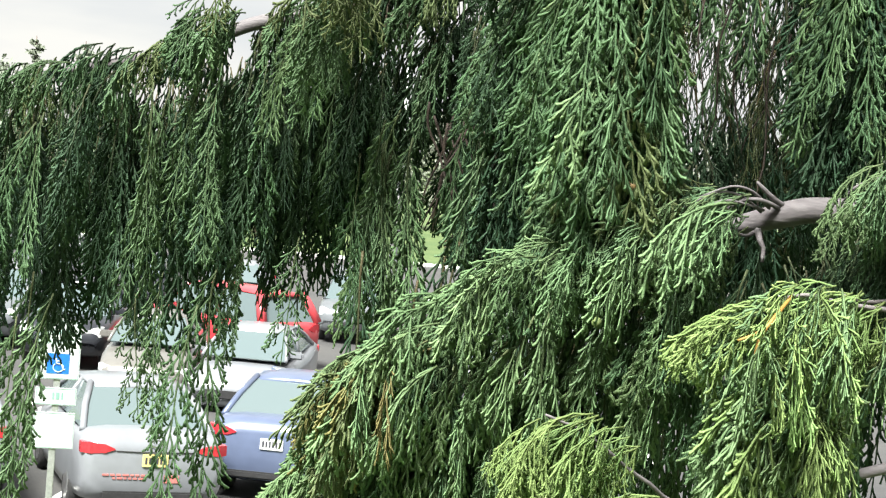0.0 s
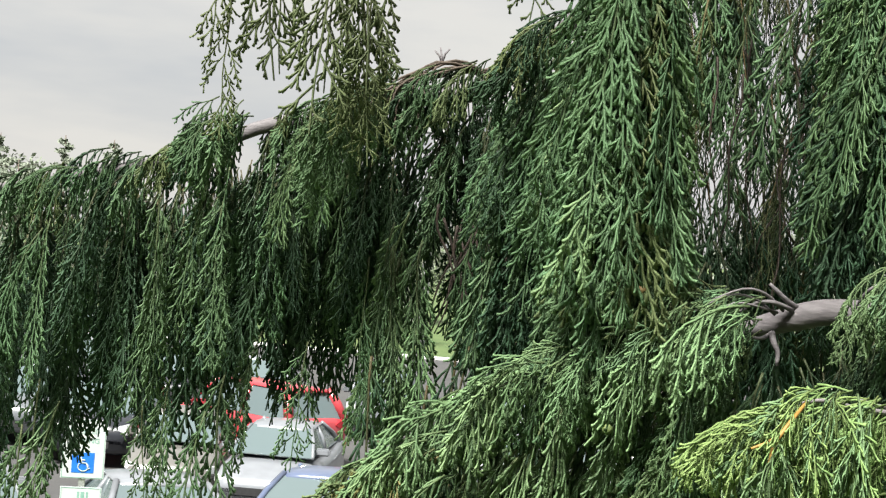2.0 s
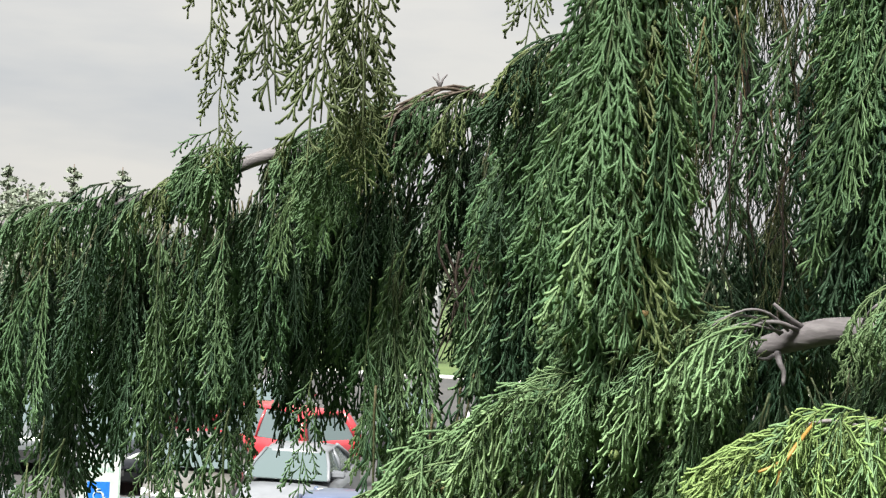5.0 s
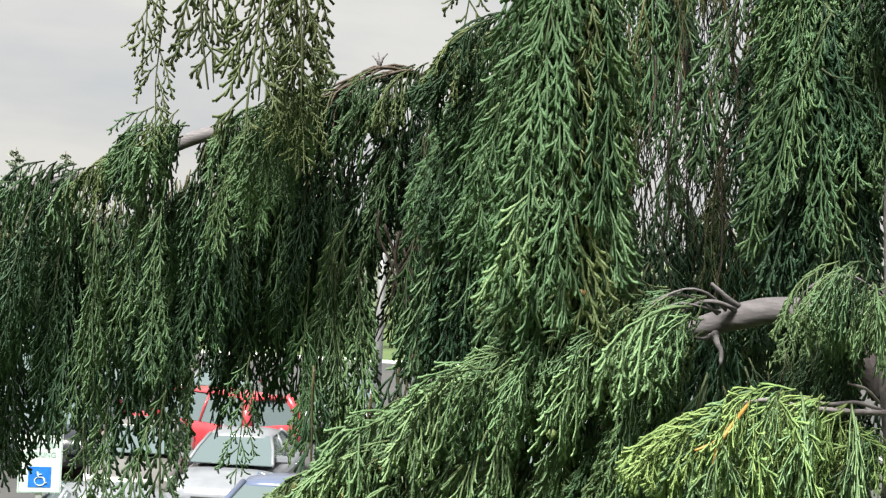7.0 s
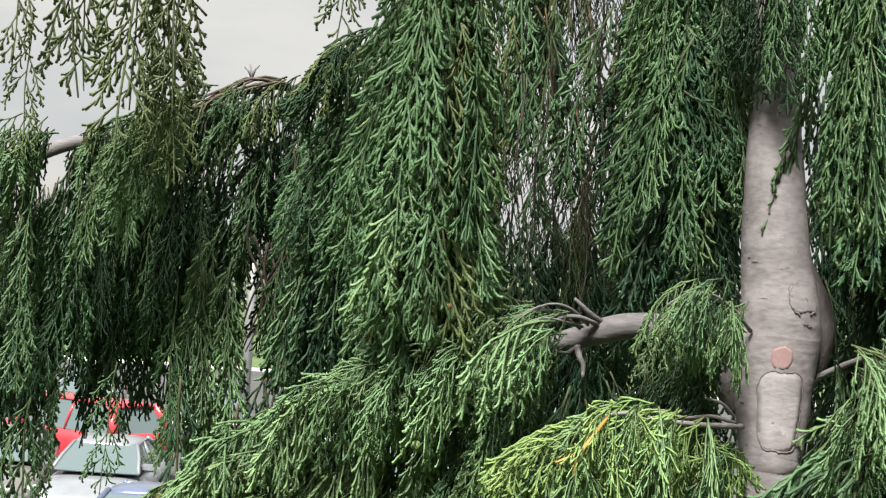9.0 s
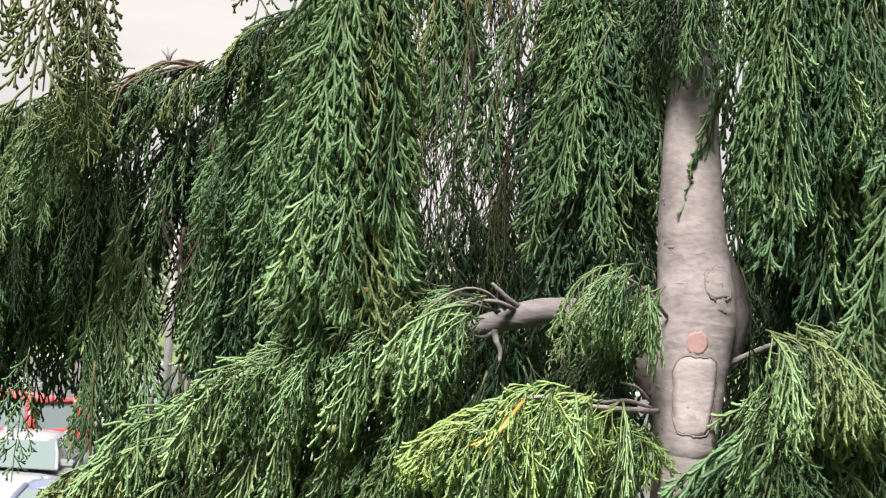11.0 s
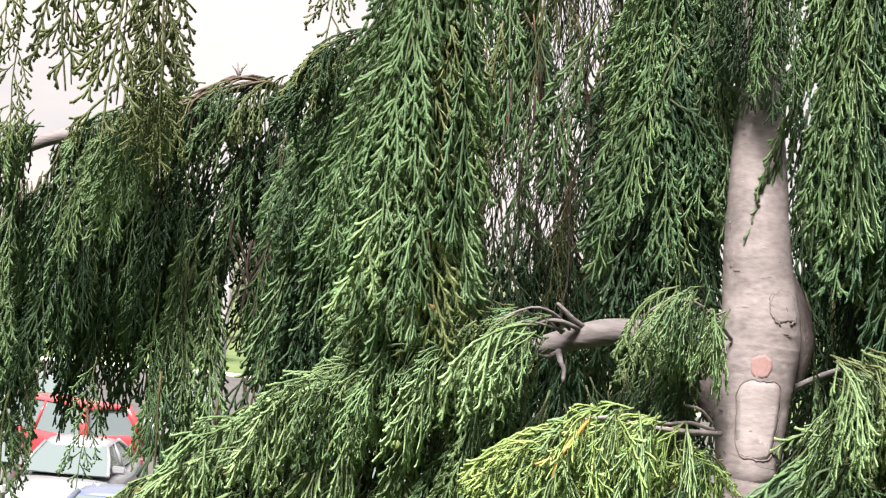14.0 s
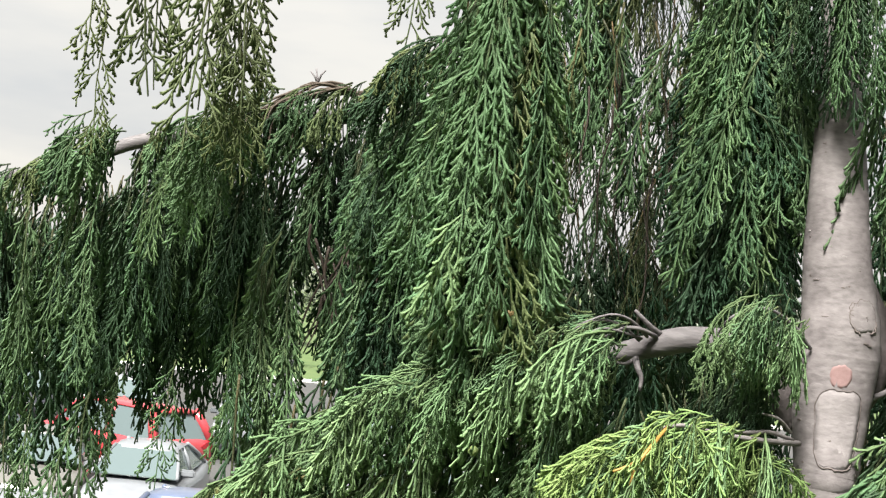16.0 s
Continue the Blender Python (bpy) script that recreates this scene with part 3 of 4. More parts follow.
# lower right bough
limb_e = limb("limb", [(0.422, 1.545, 5.772), (0.458, 1.530, 5.797), (0.488, 1.490, 5.817), (0.519, 1.460, 5.825), (0.568, 1.480, 5.813), (0.615, 1.500, 5.785), (0.693, 1.500, 5.760)], [0.0030, 0.0028, 0.0026, 0.0024, 0.0022, 0.002, 0.0015], "leafy bough reaching out from the trunk", 40, 8)
limb("twig", [(0.554, 1.440, 5.810), (0.530, 1.430, 5.817), (0.508, 1.425, 5.821), (0.496, 1.420, 5.825)], [0.0012, 0.0011, 0.001, 0.0008], "orange young stem", 16, 7, ORANGE)
curtain(limb_e, [(0.462, 1.460, 5.806), (0.464, 1.440, 5.825), (0.478, 1.430, 5.835), (0.511, 1.440, 5.835), (0.559, 1.460, 5.838), (0.587, 1.460, 5.811), (0.674, 1.460, 5.777)], 34, FAN, (-70, 70), (0.5, 0.8), (LIGHT, OLIVE, LIGHT), 0.03, (-0.004, 0.012))
curtain(limb_e, [(0.481, 1.440, 5.809), (0.477, 1.440, 5.789), (0.476, 1.450, 5.749)], 6, FAN, (200, 260), (0.28, 0.38), (GREEN, LIGHT), 0.02, (0, 0.02))
curtain(limb_e, [(0.466, 1.470, 5.756), (0.465, 1.460, 5.792), (0.490, 1.460, 5.803), (0.563, 1.460, 5.789), (0.676, 1.460, 5.752)], 52, MID + FAN + SHORT, (0, 360), (0.7, 1.0), (GREEN, LIGHT, SHADED_GREEN), 0.04, (0.0, 0.09))

curtain(limb_e, [(0.450, 1.485, 5.800), (0.470, 1.470, 5.822), (0.495, 1.455, 5.836)], 12, FAN, (-60, 60), (0.40, 0.55), (LIGHT, GREEN), 0.015, (-0.004, 0.008))

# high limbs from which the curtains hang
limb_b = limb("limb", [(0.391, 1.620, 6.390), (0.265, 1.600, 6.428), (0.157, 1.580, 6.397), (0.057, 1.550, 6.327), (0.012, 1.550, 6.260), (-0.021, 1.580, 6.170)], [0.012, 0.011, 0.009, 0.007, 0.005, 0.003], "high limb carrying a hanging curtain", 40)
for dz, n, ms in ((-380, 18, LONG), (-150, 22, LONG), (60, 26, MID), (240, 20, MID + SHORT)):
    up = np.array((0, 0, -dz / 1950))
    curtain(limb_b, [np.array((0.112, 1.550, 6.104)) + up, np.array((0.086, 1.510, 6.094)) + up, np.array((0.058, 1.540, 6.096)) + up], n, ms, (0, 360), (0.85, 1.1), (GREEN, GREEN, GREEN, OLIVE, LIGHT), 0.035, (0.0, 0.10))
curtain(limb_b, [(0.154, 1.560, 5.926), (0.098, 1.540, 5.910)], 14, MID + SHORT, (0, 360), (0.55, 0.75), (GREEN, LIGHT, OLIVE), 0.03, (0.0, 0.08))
curtain(limb_b, [(0.067, 1.640, 6.117), (0.030, 1.660, 6.078), (-0.009, 1.700, 6.046)], 18, LONG + MID, (120, 240), (0.8, 1.05), (SHADED_GREEN, GREEN, GREEN), 0.04, (0.0, 0.05))
curtain(limb_b, [(0.047, 1.680, 5.977), (-0.002, 1.720, 5.964), (-0.036, 1.760, 5.946)], 22, LONG + MID, (60, 300), (0.8, 1.0), (SHADED_GREEN, BLUE, GREEN), 0.04, (0.0, 0.08))
curtain(limb_b, [(0.052, 1.600, 6.098), (0.027, 1.620, 6.083), (0.007, 1.640, 6.067)], 9, FAN, (150, 210), (0.4, 0.6), (SHADED_GREEN, OLIVE), 0.02, (0.0, 0.01))

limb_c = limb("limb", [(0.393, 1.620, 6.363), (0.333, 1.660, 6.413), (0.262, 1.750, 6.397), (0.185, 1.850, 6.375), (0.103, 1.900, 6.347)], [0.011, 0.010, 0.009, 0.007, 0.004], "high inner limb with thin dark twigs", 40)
for dz, n, ms, cs in ((-330, 16, LONG, (GREEN, LIGHT)), (-170, 18, LONG, (GREEN, BLUE, LIGHT)), (30, 18, MID, (BLUE, GREEN)), (150, 16, MID + SHORT, (BLUE, GREEN, SHADED_GREEN))):
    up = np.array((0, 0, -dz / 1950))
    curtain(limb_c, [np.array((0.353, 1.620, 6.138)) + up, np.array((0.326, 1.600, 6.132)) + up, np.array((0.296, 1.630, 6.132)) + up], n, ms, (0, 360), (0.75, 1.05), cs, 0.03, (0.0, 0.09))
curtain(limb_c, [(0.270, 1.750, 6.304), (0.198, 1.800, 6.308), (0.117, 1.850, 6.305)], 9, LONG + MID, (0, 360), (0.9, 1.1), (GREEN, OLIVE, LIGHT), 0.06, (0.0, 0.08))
curtain(limb_c, [(0.280, 1.750, 6.187), (0.204, 1.750, 6.178), (0.127, 1.850, 6.182)], 6, INNER + MID, (0, 360), (0.9, 1.1), (SHADED_GREEN, OLIVE, GREEN), 0.06, (0.0, 0.08))
curtain(limb_c, [(0.311, 1.850, 6.076), (0.241, 1.900, 6.075), (0.152, 1.900, 6.073)], 5, INNER, (0, 360), (0.8, 1.05), (SHADED_GREEN, OLIVE), 0.06, (0.0, 0.08))
curtain(limb_c, [(0.320, 1.800, 5.951), (0.246, 1.850, 5.952), (0.159, 1.850, 5.951)], 36, INNER + MID, (0, 360), (0.8, 1.05), (SHADED_GREEN, BLUE), 0.07, (0.0, 0.12))

for z in (6.33, 6.22, 6.12, 6.03):
    curtain(limb_c, [(0.300, 1.780, z), (0.225, 1.830, z), (0.130, 1.850, z)], 20, BARES, (0, 360), (0.7, 1.0), (SHADED_GREEN, BACKLIT_OLIVE, SHADED_GREEN), 0.06, (0.0, 0.08))

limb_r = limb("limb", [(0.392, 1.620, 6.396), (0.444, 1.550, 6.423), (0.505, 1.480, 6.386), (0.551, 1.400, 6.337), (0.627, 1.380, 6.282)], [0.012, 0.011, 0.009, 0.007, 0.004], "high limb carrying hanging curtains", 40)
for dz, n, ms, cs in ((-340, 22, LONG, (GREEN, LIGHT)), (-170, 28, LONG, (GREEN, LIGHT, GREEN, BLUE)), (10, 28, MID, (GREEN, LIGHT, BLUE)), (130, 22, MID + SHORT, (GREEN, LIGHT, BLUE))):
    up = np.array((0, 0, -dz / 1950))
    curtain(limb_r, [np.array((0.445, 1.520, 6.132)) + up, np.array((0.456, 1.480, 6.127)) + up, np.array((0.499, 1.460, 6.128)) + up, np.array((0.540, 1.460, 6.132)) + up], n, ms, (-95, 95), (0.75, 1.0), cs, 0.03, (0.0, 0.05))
curtain(limb_r, [(0.355, 1.520, 6.241), (0.379, 1.510, 6.241), (0.403, 1.500, 6.242)], 14, LONG, (0, 360), (0.5, 0.64), (GREEN, SHADED_GREEN), 0.02, (0.0, 0.05))
curtain(limb_r, [(0.493, 1.570, 5.968), (0.507, 1.560, 5.969), (0.540, 1.600, 5.990), (0.609, 1.620, 5.997)], 22, MID, (-80, 80), (0.55, 0.8), (BLUE, SHADED_GREEN), 0.05, (0.0, 0.04))
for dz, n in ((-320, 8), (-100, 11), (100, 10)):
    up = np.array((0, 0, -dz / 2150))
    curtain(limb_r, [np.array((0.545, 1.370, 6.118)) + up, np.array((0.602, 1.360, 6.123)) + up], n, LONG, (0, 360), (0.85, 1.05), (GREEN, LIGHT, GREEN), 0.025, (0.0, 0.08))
curtain(limb_r, [(0.524, 1.850, 6.129), (0.621, 1.850, 6.139), (0.739, 1.800, 6.145)], 36, INNER + LONG, (0, 360), (0.9, 1.1), (SHADED_GREEN, BLUE), 0.08, (0.0, 0.15))
curtain(limb_r, [(0.512, 1.750, 5.936), (0.603, 1.750, 5.956), (0.714, 1.700, 5.964)], 46, INNER + LONG, (0, 360), (0.8, 1.0), (SHADED_GREEN, BLUE), 0.08, (0.0, 0.15))

limb_f = limb("limb", [(0.130, 1.680, 6.462), (-0.036, 1.680, 6.453), (-0.173, 1.680, 6.395), (-0.266, 1.680, 6.351), (-0.326, 1.680, 6.308)], [0.009, 0.008, 0.006, 0.004, 0.002], "high limb with lacy hanging sprays", 40)
for at, k, s, tn in (((-0.288, 1.680, 6.263), 0, 1.05, 170), ((-0.313, 1.690, 6.219), 2, 0.75, 200), ((-0.268, 1.700, 6.212), 1, 0.75, 20), ((-0.203, 1.670, 6.238), 1, 1.1, 10), ((-0.159, 1.680, 6.203), 2, 0.9, 190),
                     ((-0.201, 1.680, 6.195), 0, 0.8, 185), ((-0.173, 1.660, 6.215), 0, 0.9, 10), ((-0.174, 1.690, 6.098), 0, 0.7, 10), ((-0.188, 1.690, 6.119), 1, 0.7, 190), ((0.012, 1.660, 6.254), 1, 0.7, 185), ((-0.308, 1.700, 6.091), 2, 0.6, 180), ((-0.174, 1.680, 6.136), 2, 0.75, 20)):
    spray(limb_f, LACE[k], at, tn, s, BACKLIT_OLIVE if at[2] > 6.14 else OLIVE, rng.uniform(-6, 6), rng.uniform(-8, 8))
curtain(limb_f, [(-0.146, 1.720, 6.040), (-0.187, 1.740, 6.025), (-0.218, 1.760, 6.010)], 16, MID + SHORT, (150, 210), (0.55, 0.8), (LIGHT, GREEN), 0.02, (0.0, 0.04))
curtain(limb_f, [(-0.309, 1.800, 6.008), (-0.351, 1.800, 5.993)], 5, SHORT, (150, 210), (0.5, 0.7), (LIGHT, GREEN), 0.02, (0.0, 0.02))

# unseen boughs added above to shade the crown, and the far side of the crown
limb_t = limb("limb", [(0.384, 1.630, 6.532), (0.30, 1.45, 6.62), (0.10, 1.25, 6.68), (-0.25, 1.15, 6.66), (-0.6, 1.1, 6.58)], [0.013, 0.012, 0.010, 0.007, 0.004], "unseen high bough added to shade the crown", 40)
for y in (1.15, 1.35, 1.6, 1.85):
    curtain(limb_t, [(0.95, y, 6.60), (0.45, y, 6.68), (0.1, y, 6.70), (-0.3, y, 6.68), (-0.8, y, 6.58)], 22, INNER, (0, 360), (1.3, 1.8), (GREEN, SHADED_GREEN), 0.08, (-0.03, 0.05))
limb_n = limb("limb", [(0.404, 1.580, 6.083), (0.42, 1.8, 6.12), (0.36, 2.0, 6.12), (0.28, 2.2, 6.08)], [0.012, 0.011, 0.009, 0.006], "limb on the far side of the crown", 40)
# Backing sprays in shade-darkened greens close off light from behind.
curtain(limb_n, [(-0.790, 2.200, 5.860), (-0.528, 2.200, 5.924), (-0.299, 2.250, 5.980), (-0.166, 2.200, 5.993)], 76, INNER, (0, 360), (0.7, 0.95), (SHADED_GREEN, BLUE), 0.10, (0.0, 0.07))
curtain(limb_n, [(-0.760, 2.050, 5.850), (-0.520, 2.050, 5.905), (-0.299, 2.080, 5.960), (-0.150, 2.050, 5.975)], 76, INNER, (0, 360), (0.65, 0.9), (SHADED_GREEN, BLUE), 0.06, (0.0, 0.05))
curtain(limb_n, [(0.036, 2.000, 6.265), (0.072, 2.000, 6.303), (0.112, 2.000, 6.307)], 5, INNER, (0, 360), (1.0, 1.3), (SHADED_GREEN, BLUE), 0.08, (0.0, 0.1))
curtain(limb_n, [(-0.035, 2.000, 6.026), (0.062, 2.000, 6.035), (0.147, 2.000, 6.043)], 9, INNER, (0, 360), (1.0, 1.3), (SHADED_GREEN, BLUE), 0.08, (0.0, 0.1))
curtain(limb_n, [(-0.143, 1.800, 5.751), (0.048, 1.800, 5.825), (0.232, 1.900, 5.883), (0.424, 1.900, 5.900)], 46, INNER, (0, 360), (1.0, 1.3), (SHADED_GREEN, BLUE), 0.08, (0.0, 0.15))
curtain(limb_n, [(-0.131, 1.750, 5.681), (0.059, 1.800, 5.696), (0.245, 1.900, 5.725), (0.438, 1.900, 5.740)], 46, INNER, (0, 360), (1.0, 1.3), (SHADED_GREEN, BLUE), 0.08, (0.0, 0.10))
curtain(limb_n, [(0.326, 2.000, 6.331), (0.407, 2.000, 6.341), (0.511, 2.000, 6.352), (0.810, 1.950, 6.375)], 36, INNER, (0, 360), (1.0, 1.3), (SHADED_GREEN, BLUE), 0.08, (0.0, 0.15))
curtain(limb_n, [(0.346, 2.000, 6.096), (0.427, 2.000, 6.104), (0.531, 2.000, 6.114), (0.829, 1.950, 6.138)], 36, INNER, (0, 360), (1.0, 1.3), (SHADED_GREEN, BLUE), 0.08, (0.0, 0.15))
curtain(limb_n, [(0.506, 1.800, 5.802), (0.630, 1.800, 5.824), (0.791, 1.800, 5.836)], 34, INNER, (0, 360), (1.0, 1.3), (SHADED_GREEN, BLUE), 0.08, (0.0, 0.15))
curtain(limb_a, [(-0.155, 1.800, 5.891), (-0.132, 1.800, 5.898), (-0.110, 1.800, 5.906)], 9, LONG + LACE, (110, 250), (0.8, 0.95), (LIGHT, GREEN, GREEN), 0.03, (0.0, 0.07))
curtain(limb_s, [(-0.087, 1.600, 5.673), (-0.061, 1.600, 5.675), (-0.031, 1.600, 5.677)], 8, MID + WISP, (100, 260), (0.8, 1.0), (GREEN, LIGHT), 0.03, (0.0, 0.05))

# ---- bark details on the trunk ----
TL = smooth_line([np.array(p) - BASE for p in trunk_pts], 620)
TR = np.interp(np.linspace(0, 1, 620), np.linspace(0, 1, len(trunk_r)), trunk_r)
TZ = np.array([p[2] for p in TL])


def on_trunk(a, z, lift):
    """A place on the bark: a degrees round from the side that faces -y, towards +x; z in the tree's own height."""
    c = np.array([np.interp(z, TZ, [p[k] for p in TL]) for k in range(3)])
    r = np.interp(z, TZ, TR)
    w = np.array((math.sin(radians(a)), -math.cos(radians(a)), 0)) * r
    q = Vector((c + w) * np.array((1, 1, 2.6)))
    w = w * (1 + 0.020 * noise.noise(q * 22) + 0.007 * noise.noise(q * 70))
    return c + w * (1 + lift / r)


def bark_patch(name, a0, z0, half_a, half_z, mat, lift, label="", power=2.6, wob=0.12, seed=0.0, rim=0.0):
    """A blob-shaped flake that follows the bark, with a rounded outline and a thin edge."""
    bm = bmesh.new()
    rings, n = 5, 40
    rows = []
    for k in range(rings + 1):
        row = []
        for i in range(n):
            t = 2 * math.pi * i / n
            c, si = math.cos(t), math.sin(t)
            rad = (abs(c) ** power + abs(si) ** power) ** (-1 / power) * (1 + wob * noise.noise((3 * c + seed, 3 * si, seed)) + 0.5 * wob * noise.noise((9 * c, 9 * si + seed, seed)))
            f = min(1.0, (k + 0.02) / (rings - 1)) if k < rings else 1.02
            up = lift if k < rings - 1 else (lift + rim if k == rings - 1 else -0.001)
            row.append(bm.verts.new(on_trunk(a0 + half_a * rad * f * c, z0 + half_z * rad * f * si, up)))
        rows.append(row)
    for k in range(rings):
        for i in range(n):
            bm.faces.new((rows[k][i], rows[k][(i + 1) % n], rows[k + 1][(i + 1) % n], rows[k + 1][i]))
    bm.faces.new(list(reversed(rows[0])))
    bmesh.ops.recalc_face_normals(bm, faces=bm.faces)
    return part(name, bm, mat, trunk, label, True)


def th(p):
    return p[2] - BASE[2]


z_plate, z_red, z_ring = th((0.399, 1.490, 5.762)), th((0.397, 1.490, 5.809)), th((0.414, 1.500, 5.863))
def bark_crack(a0, z0, half_a, half_z, label, power=4.5, wob=0.16, seed=2.0, turn=(0.0, 360.0), r=0.0007):
    """A thin dark crack that runs round a flake of bark."""
    tb = Tubes()
    pts, rr = [], []
    for k, t in enumerate(np.linspace(radians(turn[0]), radians(turn[1]), 72)):
        c, si = math.cos(t), math.sin(t)
        rad = (abs(c) ** power + abs(si) ** power) ** (-1 / power) * (1 + wob * noise.noise((3 * c + seed, 3 * si, seed)) + 0.5 * wob * noise.noise((9 * c, 9 * si + seed, seed)))
        pts.append(on_trunk(a0 + half_a * rad * c, z0 + half_z * rad * si, 0.0009))
        rr.append(r * (0.75 + 0.6 * abs(noise.noise((c * 4, si * 4, seed + 3))) + (0.5 if si < -0.6 else 0.0)))
    tb.add(pts, rr, 5)
    ob = new("bark_crack", tb.mesh("bark_crack", BARK_DARK))
    ob.parent = trunk
    return tagged(ob, label)


bark_crack(-2, z_plate, 34, 0.0345, "dark crack round a flake of bark", 4.5, 0.08, r=0.0004)
bark_crack(24, z_ring, 24, 0.0150, "dark curled crack in the bark", 2.6, 0.2, 8.0, (-70, 250), 0.0006)
bark_crack(16, z_ring + 0.001, 13, 0.0085, "dark curled crack in the bark", 2.4, 0.45, 11.0, (-30, 190), 0.0005)
bark_patch("bark_flake", -2, z_plate + 0.0004, 33, 0.0338, BARK_NEW, 0.0006, "paler bark flake with a cracked edge", 4.5, 0.08, 2.0)
bark_patch("branch_scar", -6, z_red, 15, 0.0100, SCAR, 0.0002, "reddish round branch scar", 2.6, 0.12, 5.0)
bark_patch("bark_flake", 24, z_ring + 0.0004, 22, 0.0140, BARK_NEW, 0.0005, "small paler bark flake", 3.0, 0.3, 8.0)
for k in range(64):
    z = rng.uniform(th((0.413, 1.500, 5.684)), th((0.383, 1.500, 6.046)))
    dark = rng.random() < 0.6
    if -0.04 < z - z_red < 0.018:
        continue
    bark_patch("lenticel", rng.uniform(-75, 75), z, rng.uniform(1.5, 6), rng.uniform(0.0004, 0.0010), BARK_DARK if dark else BARK_NEW, 0.0005, "", 2.0, 0.3, rng.uniform(0, 50))
for px in ((0.389, 1.550, 6.018), (0.406, 1.550, 6.009), (0.393, 1.550, 6.005), (0.411, 1.550, 6.025), (0.387, 1.550, 6.010)):
    bark_patch("bark_crack", rng.uniform(-50, 40), th(px), rng.uniform(8, 18), 0.0009, BARK_DARK, 0.0005, "", 2.0, 0.5, rng.uniform(0, 50))


def cone(at, r, mat, label):
    """A small round seed cone with knobbed scales."""
    bm = bmesh.new()
    bmesh.ops.create_icosphere(bm, subdivisions=3, radius=r)
    for v in bm.verts:
        v.co *= 1 + 0.16 * noise.noise(v.co * (2.2 / r))
        v.co += Vector(np.array(at) - BASE)
    return part("seed_cone", bm, mat, limb_s, label, True)


cone((0.111, 1.485, 5.836), 0.0045, CONE_RIPE, "brown ripe seed cone")
cone((0.090, 1.470, 5.715), 0.0045, CONE, "green unripe seed cone")
for a, b, c in (((-0.108, 1.930, 6.066), (-0.111, 1.930, 6.074), (-0.117, 1.930, 6.080)), ((-0.108, 1.930, 6.066), (-0.105, 1.930, 6.077), (-0.100, 1.930, 6.083)), ((-0.112, 1.930, 6.063), (-0.108, 1.930, 6.071), (-0.111, 1.930, 6.084))):
    tb = Tubes()
    tb.add([np.array(p) - BASE for p in (a, b, c)], (0.0012, 0.0014, 0.0008), 5)
    tw = new("twig", tb.mesh("twig", LIMB))
    tw.parent = limb_a
for k in range(14):
    a, b, c = np.array((-0.053, 1.920, 6.056)), np.array((-0.101, 1.900, 6.061)), np.array((-0.154, 1.880, 6.035))
    j = [np.array((rng.gauss(0, 0.008), rng.gauss(0, 0.010), rng.gauss(0, 0.005))) for _ in range(3)]
    tb = Tubes()
    pts = smooth_line([a + j[0] * 0.5 - BASE, b + j[1] - BASE, c + j[2] * 1.6 - BASE - np.array((0, 0, 0.02 * rng.random())), c + j[2] * 2 - BASE - np.array((0.01, 0, 0.05))], 14)
    tb.add(pts, np.linspace(0.0017, 0.0012, 14), 5)
    tw = new("twig", tb.mesh("twig", TWIG_BARK))
    tw.parent = limb_a
for k in range(16):
    # dead brown twigs hanging inside the crown
    x, y = rng.uniform(0.18, 0.33), rng.uniform(1.62, 1.8)
    z = rng.uniform(5.98, 6.12)
    pts = [(x, y, z)]
    for i in range(5):
        x, y, z = x + rng.gauss(0, 0.008), y + rng.gauss(0, 0.006), z - rng.uniform(0.025, 0.05)
        pts.append((x, y, z))
    limb("dead_twig", pts, [0.0012, 0.0011, 0.001, 0.0009, 0.0008, 0.0006], n=16, sides=5, mat=DEADWOOD)
for k in range(14):
    # bare dark twigs in the gap under the upper limb
    x, y, z = (-0.065, 1.850, 5.874)
    x, y, z = x + rng.uniform(-0.045, 0.045), y + rng.uniform(-0.04, 0.04), z + rng.uniform(-0.01, 0.04)
    pts = [(x, y, z)]
    dx = rng.uniform(-0.012, 0.012)
    for i in range(5):
        x, y, z = x + dx + rng.gauss(0, 0.006), y + rng.gauss(0, 0.004), z - rng.uniform(0.02, 0.035)
        pts.append((x, y, z))
    limb("dead_twig", pts, [0.0018, 0.0016, 0.0014, 0.0012, 0.001, 0.0007], n=16, sides=5, mat=DEADWOOD)

# ---- parking lot ----
# Pale base colour stands in for part of the reflected sky.
GLASS, gn, gl, gp = shader("sky_toned_glass", 0.04)
gp.inputs["Base Color"].default_value = (0.10, 0.13, 0.135, 1)
gp.inputs["Specular IOR Level"].default_value = 0.4
TYRE = mixed("tyre_rubber", (0.015, 0.015, 0.016), (0.03, 0.03, 0.03), 8, 0.85)
RIM = mixed("alloy_rim", (0.45, 0.45, 0.46), (0.6, 0.6, 0.61), 6, 0.3, 0.9)
TRIM = mixed("black_plastic", (0.015, 0.015, 0.016), (0.028, 0.028, 0.03), 6, 0.5)
TAIL = mixed("tail_lamp_red", (0.36, 0.02, 0.03), (0.46, 0.035, 0.045), 8, 0.15)
HEAD = mixed("headlamp_clear", (0.55, 0.57, 0.58), (0.7, 0.72, 0.72), 8, 0.1)
PLATE = mixed("plate_yellow", (0.68, 0.55, 0.16), (0.75, 0.64, 0.28), 12, 0.4)
INK = mixed("dark_ink", (0.03, 0.03, 0.04), (0.05, 0.05, 0.06), 12, 0.6)
REDINK = mixed("red_ink", (0.40, 0.12, 0.11), (0.46, 0.16, 0.14), 12, 0.6)
CHROME = mixed("chrome", (0.5, 0.5, 0.5), (0.62, 0.62, 0.62), 12, 0.15, 1.0)


